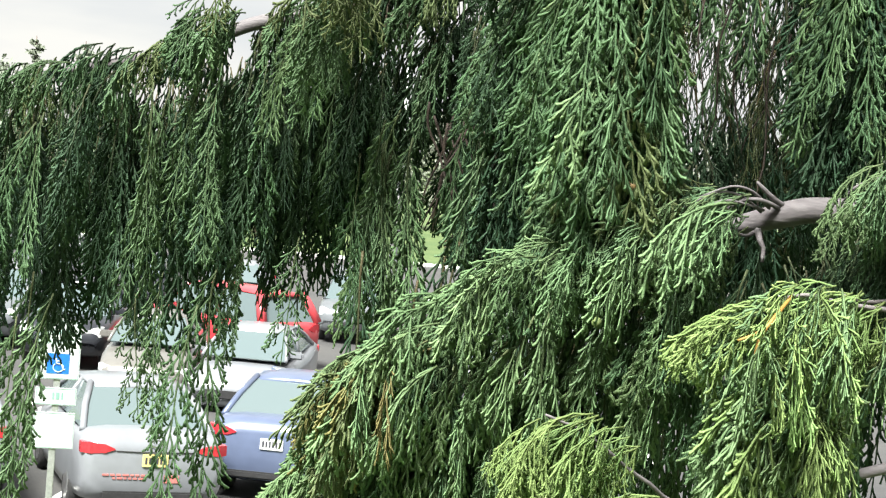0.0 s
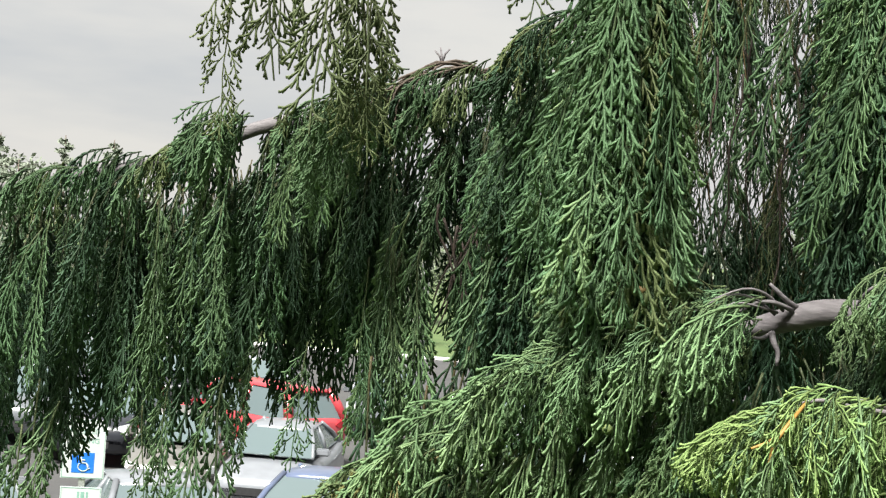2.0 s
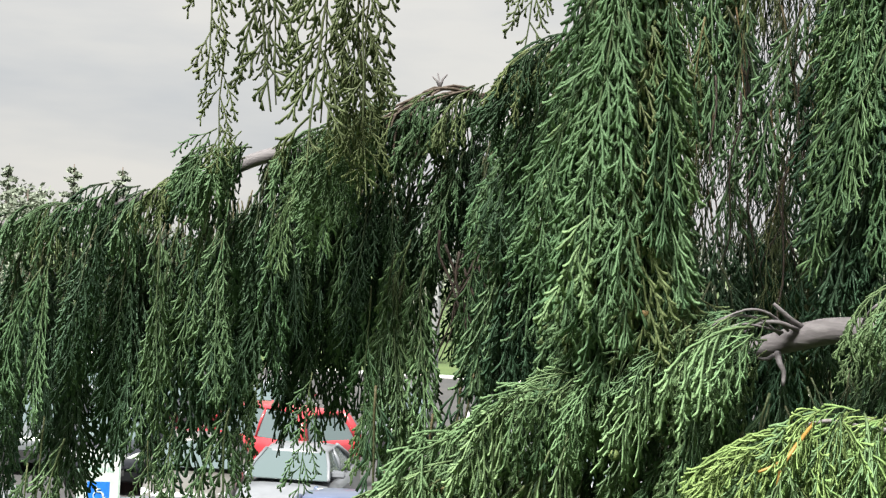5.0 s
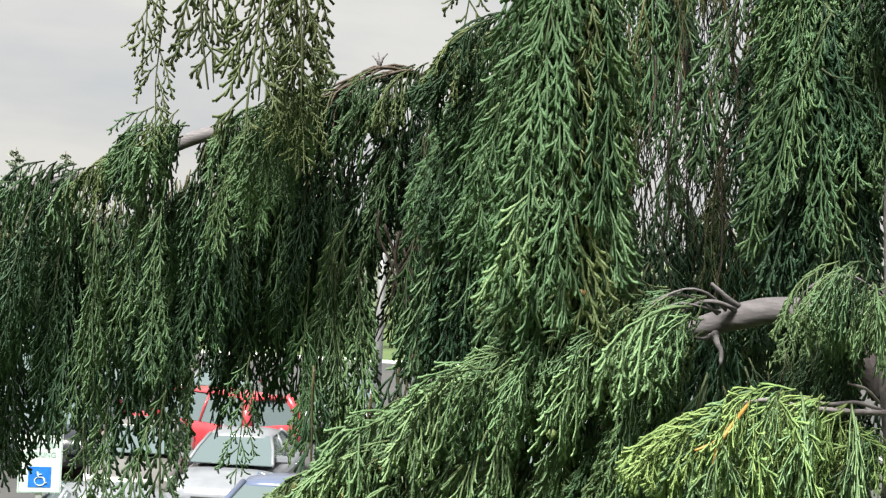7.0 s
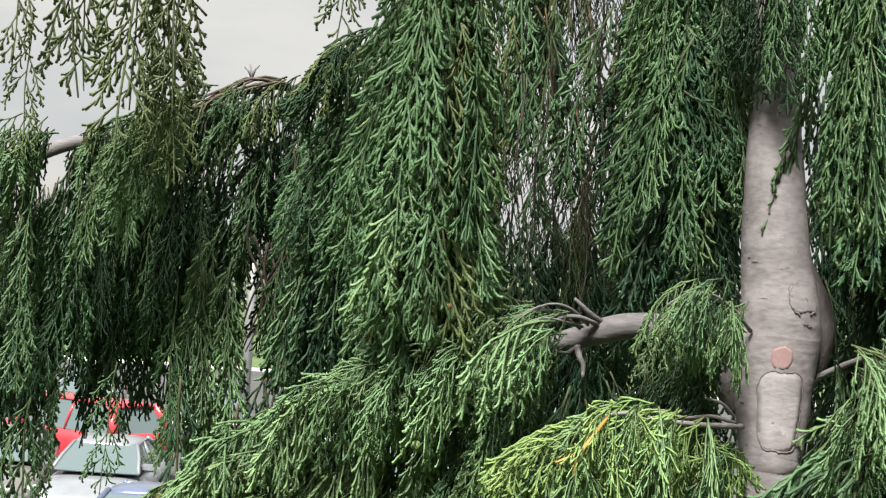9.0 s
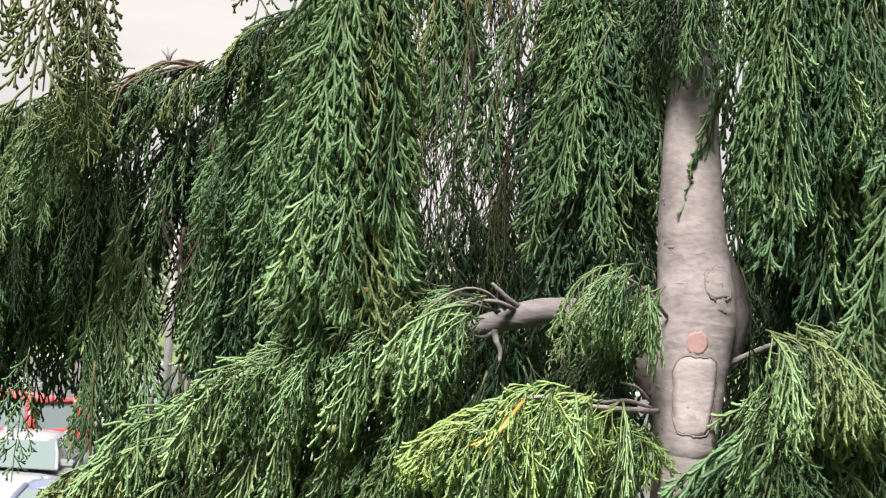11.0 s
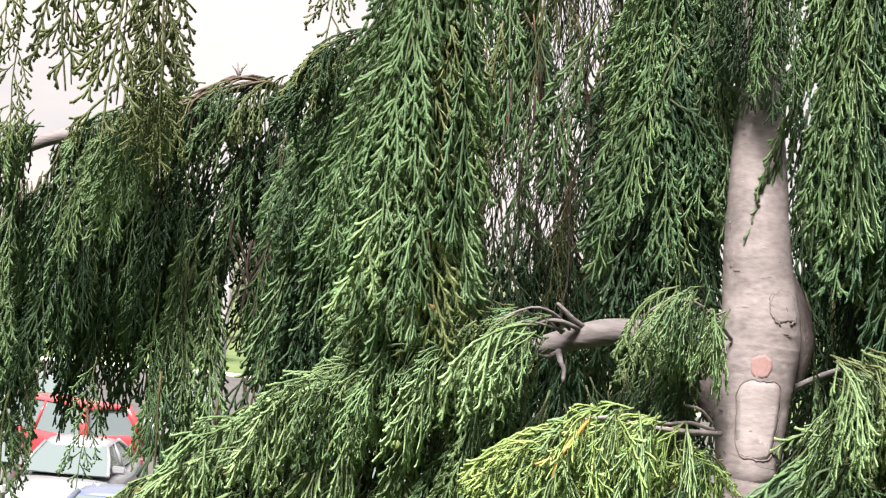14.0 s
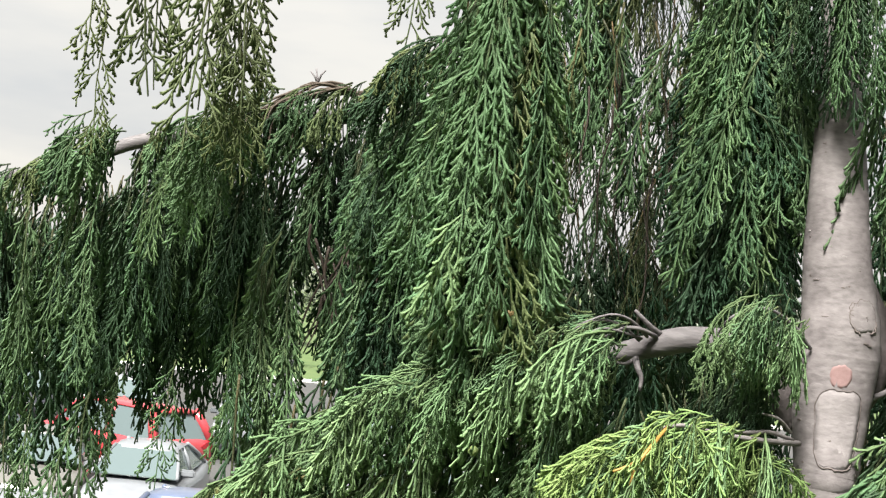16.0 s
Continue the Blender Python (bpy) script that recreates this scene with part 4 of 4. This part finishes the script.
def paint(name, a, metal=0.0):
    m = mixed(name, tuple(c * 0.9 for c in a), tuple(min(0.9, c * 1.08) for c in a), 1.2, 0.28, metal)
    m.node_tree.nodes["Principled BSDF"].inputs["Coat Weight"].default_value = 0.3
    return m


# Sun glare is held down in the colour: white, silver and beige are darkened.
DIMMED_WHITE, SILVER, BLACK = paint("dimmed_white_paint", (0.19, 0.20, 0.218)), paint("silver_paint", (0.27, 0.28, 0.30), 0.3), paint("black_paint", (0.018, 0.02, 0.026))
STEEL_BLUE, RED, GREY, TAN = paint("steel_blue_paint", (0.10, 0.125, 0.20), 0.1), paint("red_paint", (0.40, 0.045, 0.055)), paint("grey_paint", (0.12, 0.13, 0.14)), paint("beige_paint", (0.135, 0.13, 0.12))

KINDS = {
    # stations: y, half width, underside, deck; greenhouse: base rear, roof rear, roof front, base front, roof height; sill height; wheel places
    "sedan": dict(body=((0.0, 0.74, 0.42, 0.90), (0.05, 0.84, 0.34, 1.06), (0.25, 0.89, 0.26, 1.11), (0.75, 0.91, 0.22, 1.10), (1.4, 0.92, 0.2, 1.02), (3.2, 0.92, 0.2, 1.0), (4.0, 0.90, 0.2, 0.93), (4.6, 0.84, 0.24, 0.80), (4.8, 0.72, 0.34, 0.66)),
                  house=(0.58, 1.62, 2.80, 3.70, 1.54), wheels=(1.0, 3.85)),
    "suv": dict(body=((0.0, 0.80, 0.45, 1.0), (0.06, 0.90, 0.38, 1.10), (0.3, 0.93, 0.3, 1.14), (1.4, 0.95, 0.26, 1.12), (3.3, 0.95, 0.26, 1.10), (4.1, 0.93, 0.26, 1.06), (4.55, 0.88, 0.3, 0.96), (4.7, 0.76, 0.4, 0.8)),
                house=(0.08, 0.45, 2.9, 3.6, 1.76), wheels=(0.95, 3.75)),
}


def loft(rings, closed_ends=True):
    bm = bmesh.new()
    rows = [[bm.verts.new(p) for p in r] for r in rings]
    n = len(rows[0])
    for a, b in zip(rows, rows[1:]):
        for i in range(n):
            bm.faces.new((a[i], a[(i + 1) % n], b[(i + 1) % n], b[i]))
    bm.faces.new(list(reversed(rows[0])))
    bm.faces.new(rows[-1])
    bmesh.ops.recalc_face_normals(bm, faces=bm.faces)
    return bm


def car(name, kind, mat, at, yaw, label, group="cars in the parking lot", plate=None):
    """A car whose rear bumper stands at the origin, nose towards +y."""
    k = KINDS[kind]
    ob = new(name)
    slope = -math.degrees(math.atan(0.034)) if at[1] < 30 else 0.0
    ob.matrix_basis = pose(at[0], at[1], lot(at[1]), slope, 0, 0) @ pose(0, 0, 0, 0, 0, yaw)
    tagged(ob, label, "car", group)
    rings = []
    for y, w, z0, z1 in k["body"]:
        half = [(0.0, z1 + 0.015), (0.55 * w, z1 + 0.008), (0.84 * w, z1 - 0.02), (0.96 * w, z1 - 0.10), (w, z1 - 0.26), (w * 0.985, z0 + 0.2), (w * 0.93, z0 + 0.04), (w * 0.75, z0), (0.0, z0)]
        rings.append([(x, y, z) for x, z in half] + [(-x, y, z) for x, z in half[-2:0:-1]])
    body = part("body", loft(rings), mat, ob, "", True)
    b0, r0, r1, b1, h = k["house"]
    w = k["body"][2][1]
    belt = k["body"][3][3] - 0.04
    wb, wt = w * 0.90, w * 0.66
    lo, hi = belt, h - 0.03
    c = [Vector(p) for p in ((-wb, b0, lo), (wb, b0, lo), (wb, b1, lo), (-wb, b1, lo), (-wt, r0, hi), (wt, r0, hi), (wt, r1, hi), (-wt, r1, hi))]
    for nm, q in (("rear_window", (0, 1, 5, 4)), ("side_window", (1, 2, 6, 5)), ("windscreen", (2, 3, 7, 6)), ("side_window", (3, 0, 4, 7))):
        gh = bmesh.new()
        cs = [c[i] for i in q]
        nrm = (cs[1] - cs[0]).cross(cs[3] - cs[0]).normalized()
        va = [gh.verts.new(p) for p in cs]
        vb = [gh.verts.new(p - nrm * 0.02) for p in cs]
        gh.faces.new(va)
        gh.faces.new(list(reversed(vb)))
        for i in range(4):
            gh.faces.new((va[i], vb[i], vb[(i + 1) % 4], va[(i + 1) % 4]))
        part(nm, gh, GLASS, ob, "car glass with some reflected sky in its colour")
    rf = []
    for y, ww, zz in ((r0 - 0.10, wt * 0.9, hi - 0.02), (r0, wt * 1.03, hi + 0.015), ((r0 + r1) / 2, wt * 1.05, h), (r1, wt * 1.03, hi + 0.005), (r1 + 0.08, wt * 0.92, hi - 0.03)):
        half = [(0, zz + 0.02), (0.6 * ww, zz + 0.012), (ww, zz - 0.02), (ww, zz - 0.05), (0, zz - 0.05)]
        rf.append([(x, y, z) for x, z in half] + [(-x, y, z) for x, z in half[-2:0:-1]])
    part("roof", loft(rf), mat, ob, "", True)
    mid = (r0 + r1) / 2
    for sx in (-1, 1):
        wide = 2.6 if kind == "suv" else 1.0
        for (ya, yb, wd) in ((b0, r0, 0.045 * wide), (mid + 0.05, mid, 0.035), (b1, r1, 0.035)):
            tb = Tubes()
            tb.add([(sx * wb, ya, lo), (sx * (wb * 0.55 + wt * 0.47), (ya + yb) / 2, (lo + hi) / 2 + 0.01), (sx * wt, yb, hi)], (wd,) * 3, 6)
            pl = new("pillar", tb.mesh("pillar", mat))
            pl.parent = ob
        mb = bmesh.new()
        block(mb, *(sorted((sx * w * 0.86, sx * (w + 0.16)))), b1 - 0.55, b1 - 0.42, belt, belt + 0.14, 0.03)
        part("mirror", mb, mat, ob)
        for yw in k["wheels"]:
            rad = 0.33 if kind == "sedan" else 0.38
            tb = Tubes()
            tb.add([(sx * (w - 0.21), yw, rad), (sx * (w - 0.19), yw, rad), (sx * (w - 0.02), yw, rad), (sx * (w + 0.005), yw, rad)], (rad * 0.9, rad, rad, rad * 0.9), 20)
            ty = new("wheel", tb.mesh("tyre", TYRE))
            ty.parent = ob
            tb = Tubes()
            tb.add([(sx * (w - 0.02), yw, rad), (sx * (w + 0.012), yw, rad)], (rad * 0.66, rad * 0.6), 14)
            ri = new("rim", tb.mesh("rim", RIM))
            ri.parent = ty
        # lamps wrap round the corners
        wr, zr = k["body"][1][1], k["body"][1][3]
        for nm, m2, y0, y1, za in (("tail_lamp", TAIL, -0.015, 0.22, zr - 0.14), ("headlamp", HEAD, k["body"][-2][0] - 0.12, k["body"][-2][0] + 0.13, k["body"][-2][3] - 0.13)):
            zh = 0.075 if kind == "sedan" else 0.12
            xs = (0.50, 0.62, 0.80, 0.905) if nm == "tail_lamp" else (0.52, 0.66, 0.8, 0.86)
            sec = []
            for i, xx in enumerate(xs):
                grow_h = (0.1, 0.75, 1.0, 0.9)[i] * zh
                ya = y0 + (0.0, 0.0, 0.03, 0.10)[i] if nm == "tail_lamp" else y1 - (0.0, 0.02, 0.06, 0.14)[i]
                yb = y1 if nm == "tail_lamp" else y0
                sec.append([(sx * xx * (w / 0.91), ya, za - grow_h * 0.8), (sx * xx * (w / 0.91), ya, za + grow_h), (sx * xx * (w / 0.91), yb, za + grow_h), (sx * xx * (w / 0.91), yb, za - grow_h * 0.8)])
            part(nm, loft(sec), m2, ob, "red tail lamp" if nm == "tail_lamp" else "clear headlamp")
    yf = k["body"][-1][0]
    gb = bmesh.new()
    block(gb, -0.5, 0.5, yf - 0.12, yf + 0.012, 0.42, 0.60, 0.02)
    part("grille", gb, TRIM, ob)
    bb = bmesh.new()
    block(bb, -0.62, 0.62, -0.03, 0.2, 0.32, 0.42, 0.02)
    part("bumper_strip", bb, TRIM, ob)
    pb = bmesh.new()
    block(pb, -0.155, 0.155, -0.022, 0.0, 0.72, 0.87, 0.005)
    pp = part("number_plate", pb, plate or HEAD, ob, "number plate with dark bars")
    for i in range(6):
        ib = bmesh.new()
        x = -0.125 + i * 0.045
        block(ib, x, x + 0.026, -0.026, -0.0225, 0.755, 0.835)
        part("bar", ib, INK, pp)
    return ob


sedan = car("sedan", "sedan", DIMMED_WHITE, (-4.02, 19.5, 0), 23, "white sedan with red tail lamps and yellow plate", plate=PLATE)
em = bmesh.new()
for i in range(24):
    a = 2 * math.pi * i / 24
    for rr, zz in ((0.075, 0.05), (0.055, 0.033)):
        em.verts.new((rr * math.cos(a), -0.004 - (0.006 if rr > 0.06 else 0.004), 1.0 + zz * math.sin(a)))
em.verts.ensure_lookup_table()
for i in range(24):
    j = (i + 1) % 24
    em.faces.new((em.verts[2 * i], em.verts[2 * j], em.verts[2 * j + 1], em.verts[2 * i + 1]))
part("badge", em, CHROME, sedan, "oval chrome badge")
for x0, x1, z0, z1 in ((-0.62, -0.05, 0.605, 0.625), (-0.5, -0.1, 0.565, 0.585)):
    x = x0
    while x < x1:
        wd = rng.uniform(0.03, 0.08)
        ib = bmesh.new()
        block(ib, x, min(x1, x + wd), -0.012, -0.0, z0, z1)
        part("bar", ib, REDINK, sedan, "red lettering bar")
        x += wd + 0.02
sb = bmesh.new()
block(sb, 0.12, 0.3, -0.012, 0.0, 0.53, 0.62)
part("sticker", sb, REDINK, sedan, "small red sticker")
tb = Tubes()
tb.add([(-0.47, -0.006, 0.90), (0.0, -0.012, 0.895), (0.47, -0.006, 0.90)], (0.006, 0.006, 0.006), 5)
sm = new("boot_seam", tb.mesh("boot_seam", TRIM))
sm.parent = sedan

car("sedan", "sedan", STEEL_BLUE, (-2.92, 21.6, 0), -3, "steel-blue sedan parked beside the white sedan")
car("sedan", "sedan", DIMMED_WHITE, (-6.65, 19.4, 0), 23, "white sedan parked at the end of the row")
car("suv", "suv", BLACK, (-9.6, 38.9, 0), 184, "black sport utility car facing the bank")
car("sedan", "sedan", TAN, (-7.2, 35.4, 0), 186, "pale beige sedan facing the bank")
car("sedan", "sedan", DIMMED_WHITE, (-4.7, 34.6, 0), 178, "white sedan facing the bank")
car("sedan", "sedan", DIMMED_WHITE, (2.4, 34.4, 0), 94, "white sedan parked side on")
car("suv", "suv", RED, (-4.75, 37.0, 0), 50, "red sport utility car parked at an angle")
car("suv", "suv", GREY, (-12.0, 41.0, 0), 183, "dark grey sport utility car facing the bank")
car("suv", "suv", DIMMED_WHITE, (-14.8, 41.0, 0), 183, "white sport utility car facing the bank")
car("suv", "suv", GREY, (-4.2, 47.5, 0), 183, "dark grey sport utility car in the far row")
car("sedan", "sedan", SILVER, (-1.0, 47.0, 0), 183, "silver sedan in the far row")
car("suv", "suv", DIMMED_WHITE, (-17.0, 64.0, 0), 90, "white sport utility car on the far lane")
car("sedan", "sedan", DIMMED_WHITE, (-8.0, 50.5, 0), 183, "white sedan in the far row")
car("sedan", "sedan", BLACK, (-10.8, 50.5, 0), 183, "black sedan in the far row")
car("suv", "suv", SILVER, (-13.6, 50.5, 0), 183, "silver sport utility car in the far row")
car("sedan", "sedan", SILVER, (1.9, 50.5, 0), 183, "silver sedan in the far row")
car("sedan", "sedan", GREY, (4.8, 50.5, 0), 183, "grey sedan in the far row")

# ---- the parking sign ----
SIGN_WHITE = mixed("sign_white", (0.42, 0.46, 0.46), (0.50, 0.54, 0.54), 6, 0.4)
SIGN_BLUE = mixed("sign_blue", (0.012, 0.12, 0.55), (0.02, 0.16, 0.62), 10, 0.4)
SIGN_GREEN = mixed("sign_green", (0.16, 0.30, 0.26), (0.22, 0.36, 0.31), 10, 0.5)
GALV = mixed("galvanised_steel", (0.32, 0.33, 0.33), (0.45, 0.46, 0.46), 20, 0.5, 0.6)
sx, sy = -3.70, 13.7
sign = new("parking_sign")
sign.matrix_basis = pose(sx, sy, bank(sy) - 0.05, 0, 0, 14)
tagged(sign, "white and blue reserved parking sign on a steel post", "sign")
g0 = bank(sy) - 0.05
pb = bmesh.new()
block(pb, -0.028, 0.028, 0.006, 0.046, 0.0, 4.17 - g0, 0.004)
part("post", pb, GALV, sign, "perforated grey steel post")


def plate_of(name, x0, x1, z0, z1, label):
    bm = bmesh.new()
    block(bm, x0, x1, -0.004, 0.004, z0 - g0, z1 - g0, 0.0015)
    return part(name, bm, SIGN_WHITE, sign, label)


def border(parent, x0, x1, z0, z1, mat, wd=0.006):
    for a, b, c, d in ((x0, x1, z0, z0 + wd), (x0, x1, z1 - wd, z1), (x0, x0 + wd, z0 + wd, z1 - wd), (x1 - wd, x1, z0 + wd, z1 - wd)):
        bm = bmesh.new()
        block(bm, a, b, -0.0062, -0.0042, c - g0, d - g0)
        part("border", bm, mat, parent)


main = plate_of("sign_panel", -0.178, 0.178, 3.65, 4.15, "white panel with a blue wheelchair square")
border(main, -0.170, 0.170, 3.657, 4.143, SIGN_GREEN, 0.004)
bm = bmesh.new()
block(bm, -0.092, 0.092, -0.007, -0.0042, 3.70 - g0, 3.87 - g0)
part("blue_square", bm, SIGN_BLUE, main, "blue square")
tb = Tubes()
ring = [(0.004 + 0.042 * math.cos(a), -0.009, 3.752 - g0 + 0.038 * math.sin(a)) for a in np.linspace(radians(130), radians(395), 18)]
tb.add(ring, [0.005] * 18, 5)
tb.add([(-0.018, -0.009, 3.83 - g0), (-0.012, -0.009, 3.785 - g0), (0.028, -0.009, 3.782 - g0), (0.045, -0.009, 3.735 - g0), (0.06, -0.009, 3.738 - g0)], [0.007] * 5, 5)
tb.add([(-0.014, -0.009, 3.808 - g0), (0.02, -0.009, 3.806 - g0)], [0.005] * 2, 5)
wc = new("wheelchair_mark", tb.mesh("wheelchair_mark", SIGN_WHITE))
wc.parent = main
tagged(wc, "white wheelchair symbol")


def lettering(text, x, z, size, mat, parent):
    cu = bpy.data.curves.new("lettering", "FONT")
    cu.body, cu.size, cu.align_x, cu.extrude = text, size, "CENTER", 0.0008
    cu.materials.append(mat)
    ob = new("lettering", cu)
    ob.matrix_basis = pose(x, -0.0055, z - g0, 90, 0, 0)
    ob.parent = parent
    return ob


lettering("RESERVED", 0, 4.03, 0.055, SIGN_GREEN, main)
lettering("PARKING", 0, 3.95, 0.06, SIGN_GREEN, main)
p2 = plate_of("small_panel", -0.17, 0.17, 3.43, 3.58, "small white panel under the sign")
border(p2, -0.163, 0.163, 3.437, 3.573, SIGN_GREEN, 0.004)
for x0, x1, z0, z1 in ((-0.03, -0.012, 3.48, 3.54), (0.0, 0.03, 3.48, 3.54), (0.045, 0.06, 3.48, 3.54)):
    bm = bmesh.new()
    block(bm, x0, x1, -0.0062, -0.0042, z0 - g0, z1 - g0)
    part("bar", bm, SIGN_GREEN, p2)
p3 = plate_of("small_panel", -0.17, 0.17, 3.06, 3.37, "plain lower white panel")
border(p3, -0.163, 0.163, 3.067, 3.363, SIGN_GREEN, 0.003)

# ---- street lamp ----
lamp = new("street_lamp")
lamp.location = (-3.1, 44.0, lot(44.0))
tagged(lamp, "pale grey steel parking lot lamp post", "street lamp")
tb = Tubes()
tb.add([(0, 0, 0.7), (0, 0, 4), (0, 0, 8.2)], (0.13, 0.11, 0.09), 12)
o = new("pole", tb.mesh("pole", GALV))
o.parent = lamp
tb = Tubes()
tb.add([(0, 0, 0), (0, 0, 0.68), (0, 0, 0.7)], (0.3, 0.3, 0.26), 18)
o = new("base", tb.mesh("base", LINE))
o.parent = lamp
bm = bmesh.new()
block(bm, -0.45, 0.45, -0.18, 0.18, 8.15, 8.3, 0.04)
part("lamp_head", bm, GALV, lamp)

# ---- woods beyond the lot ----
# Leaf colours are paled and greyed to stand in for distance haze.
HAZY_LEAVES = mixed("hazy_leaves", (0.15, 0.175, 0.13), (0.21, 0.235, 0.18), 0.5, 0.7, fine=6)
TBARK = mixed("far_bark", (0.08, 0.06, 0.05), (0.14, 0.11, 0.09), 3, 0.85)


def far_tree(height, spread, seed, conifer):
    r2 = np.random.RandomState(seed)
    tb = Tubes()
    tb.add([(0, 0, 0), (0.1, 0, height * 0.35), (0.0, 0.1, height * 0.7), (0, 0, height * 0.97)], (0.22, 0.17, 0.09, 0.03), 7)
    arms = []
    for i in range(26):
        z = height * (0.18 + 0.78 * i / 26)
        reach = spread * ((1 - (z / height)) * 1.1 + 0.06 if conifer else math.sin(math.pi * min(0.97, 0.12 + 0.85 * (z / height) ** 1.2)))
        a = i * 2.4 + r2.uniform(-0.4, 0.4)
        rise = -0.05 if conifer else 0.35
        end = np.array((reach * math.cos(a), reach * math.sin(a), z + rise * reach))
        tb.add([(0, 0, z - 0.1), end * np.array((0.5, 0.5, 1)) - np.array((0, 0, 0.1 * reach)), end], (0.05, 0.03, 0.012), 4)
        arms.append((np.array((0, 0, z)), end, reach))
    verts, faces = [], []
    for base, end, reach in arms:
        for j in range(int(60 + 90 * reach / spread)):
            u = r2.uniform(0.15, 1.08)
            c = base + (end - base) * u + r2.normal(0, 0.10 * spread * (0.5 if conifer else 1.0), 3) * np.array((1, 1, 0.7))
            s1 = r2.uniform(0.10, 0.22)
            d1, d2 = r2.normal(0, 1, 3), r2.normal(0, 1, 3)
            d1 /= np.linalg.norm(d1)
            d2 -= d1 * (d1 @ d2)
            d2 /= np.linalg.norm(d2)
            k = len(verts)
            verts += [c + d1 * s1, c + d2 * s1 * 0.55, c - d1 * s1, c - d2 * s1 * 0.55]
            faces.append((k, k + 1, k + 2, k + 3))
    return tb.mesh("trunk", TBARK), verts, faces


FORMS = []
for hgt, spr, sd, con in ((9.0, 3.2, 3, False), (8.0, 3.6, 4, False), (10.5, 2.2, 5, True), (8.5, 3.0, 6, False)):
    tm, vv, ff = far_tree(hgt, spr, sd, con)
    cm = bpy.data.meshes.new("crown")
    cm.from_pydata([tuple(v) for v in vv], [], ff)
    cm.materials.append(HAZY_LEAVES)
    FORMS.append((tm, cm, con))
r3 = random.Random(11)
spots = [(-47 + i * 4.2 + r3.uniform(-1, 1), 96 + r3.uniform(-4, 14), r3.choice((0, 1, 3))) for i in range(18)] + [(-32.4, 108.5, 2), (-29.5, 110, 2), (-38, 112, 2)]
spots += [(-46 + i * 5.5, 84 + r3.uniform(-2, 3), r3.choice((0, 1, 3))) for i in range(14)]
for x, y, f in spots:
    tm, cm, con = FORMS[f]
    t = new("tree")
    sc = 1.03 if con else (r3.uniform(0.8, 1.0) if y > 90 else r3.uniform(0.4, 0.55))
    t.matrix_basis = pose(x, y, far_z - 0.03, 0, 0, r3.uniform(0, 360)) @ Matrix.Scale(sc, 4)
    tagged(t, "slim green conifer standing above the tree line" if con else "leafy green tree at the edge of the lot", "tree", "trees beyond the parking lot")
    for nm, me in (("trunk", tm), ("crown", cm)):
        o = new(nm, me)
        o.parent = t
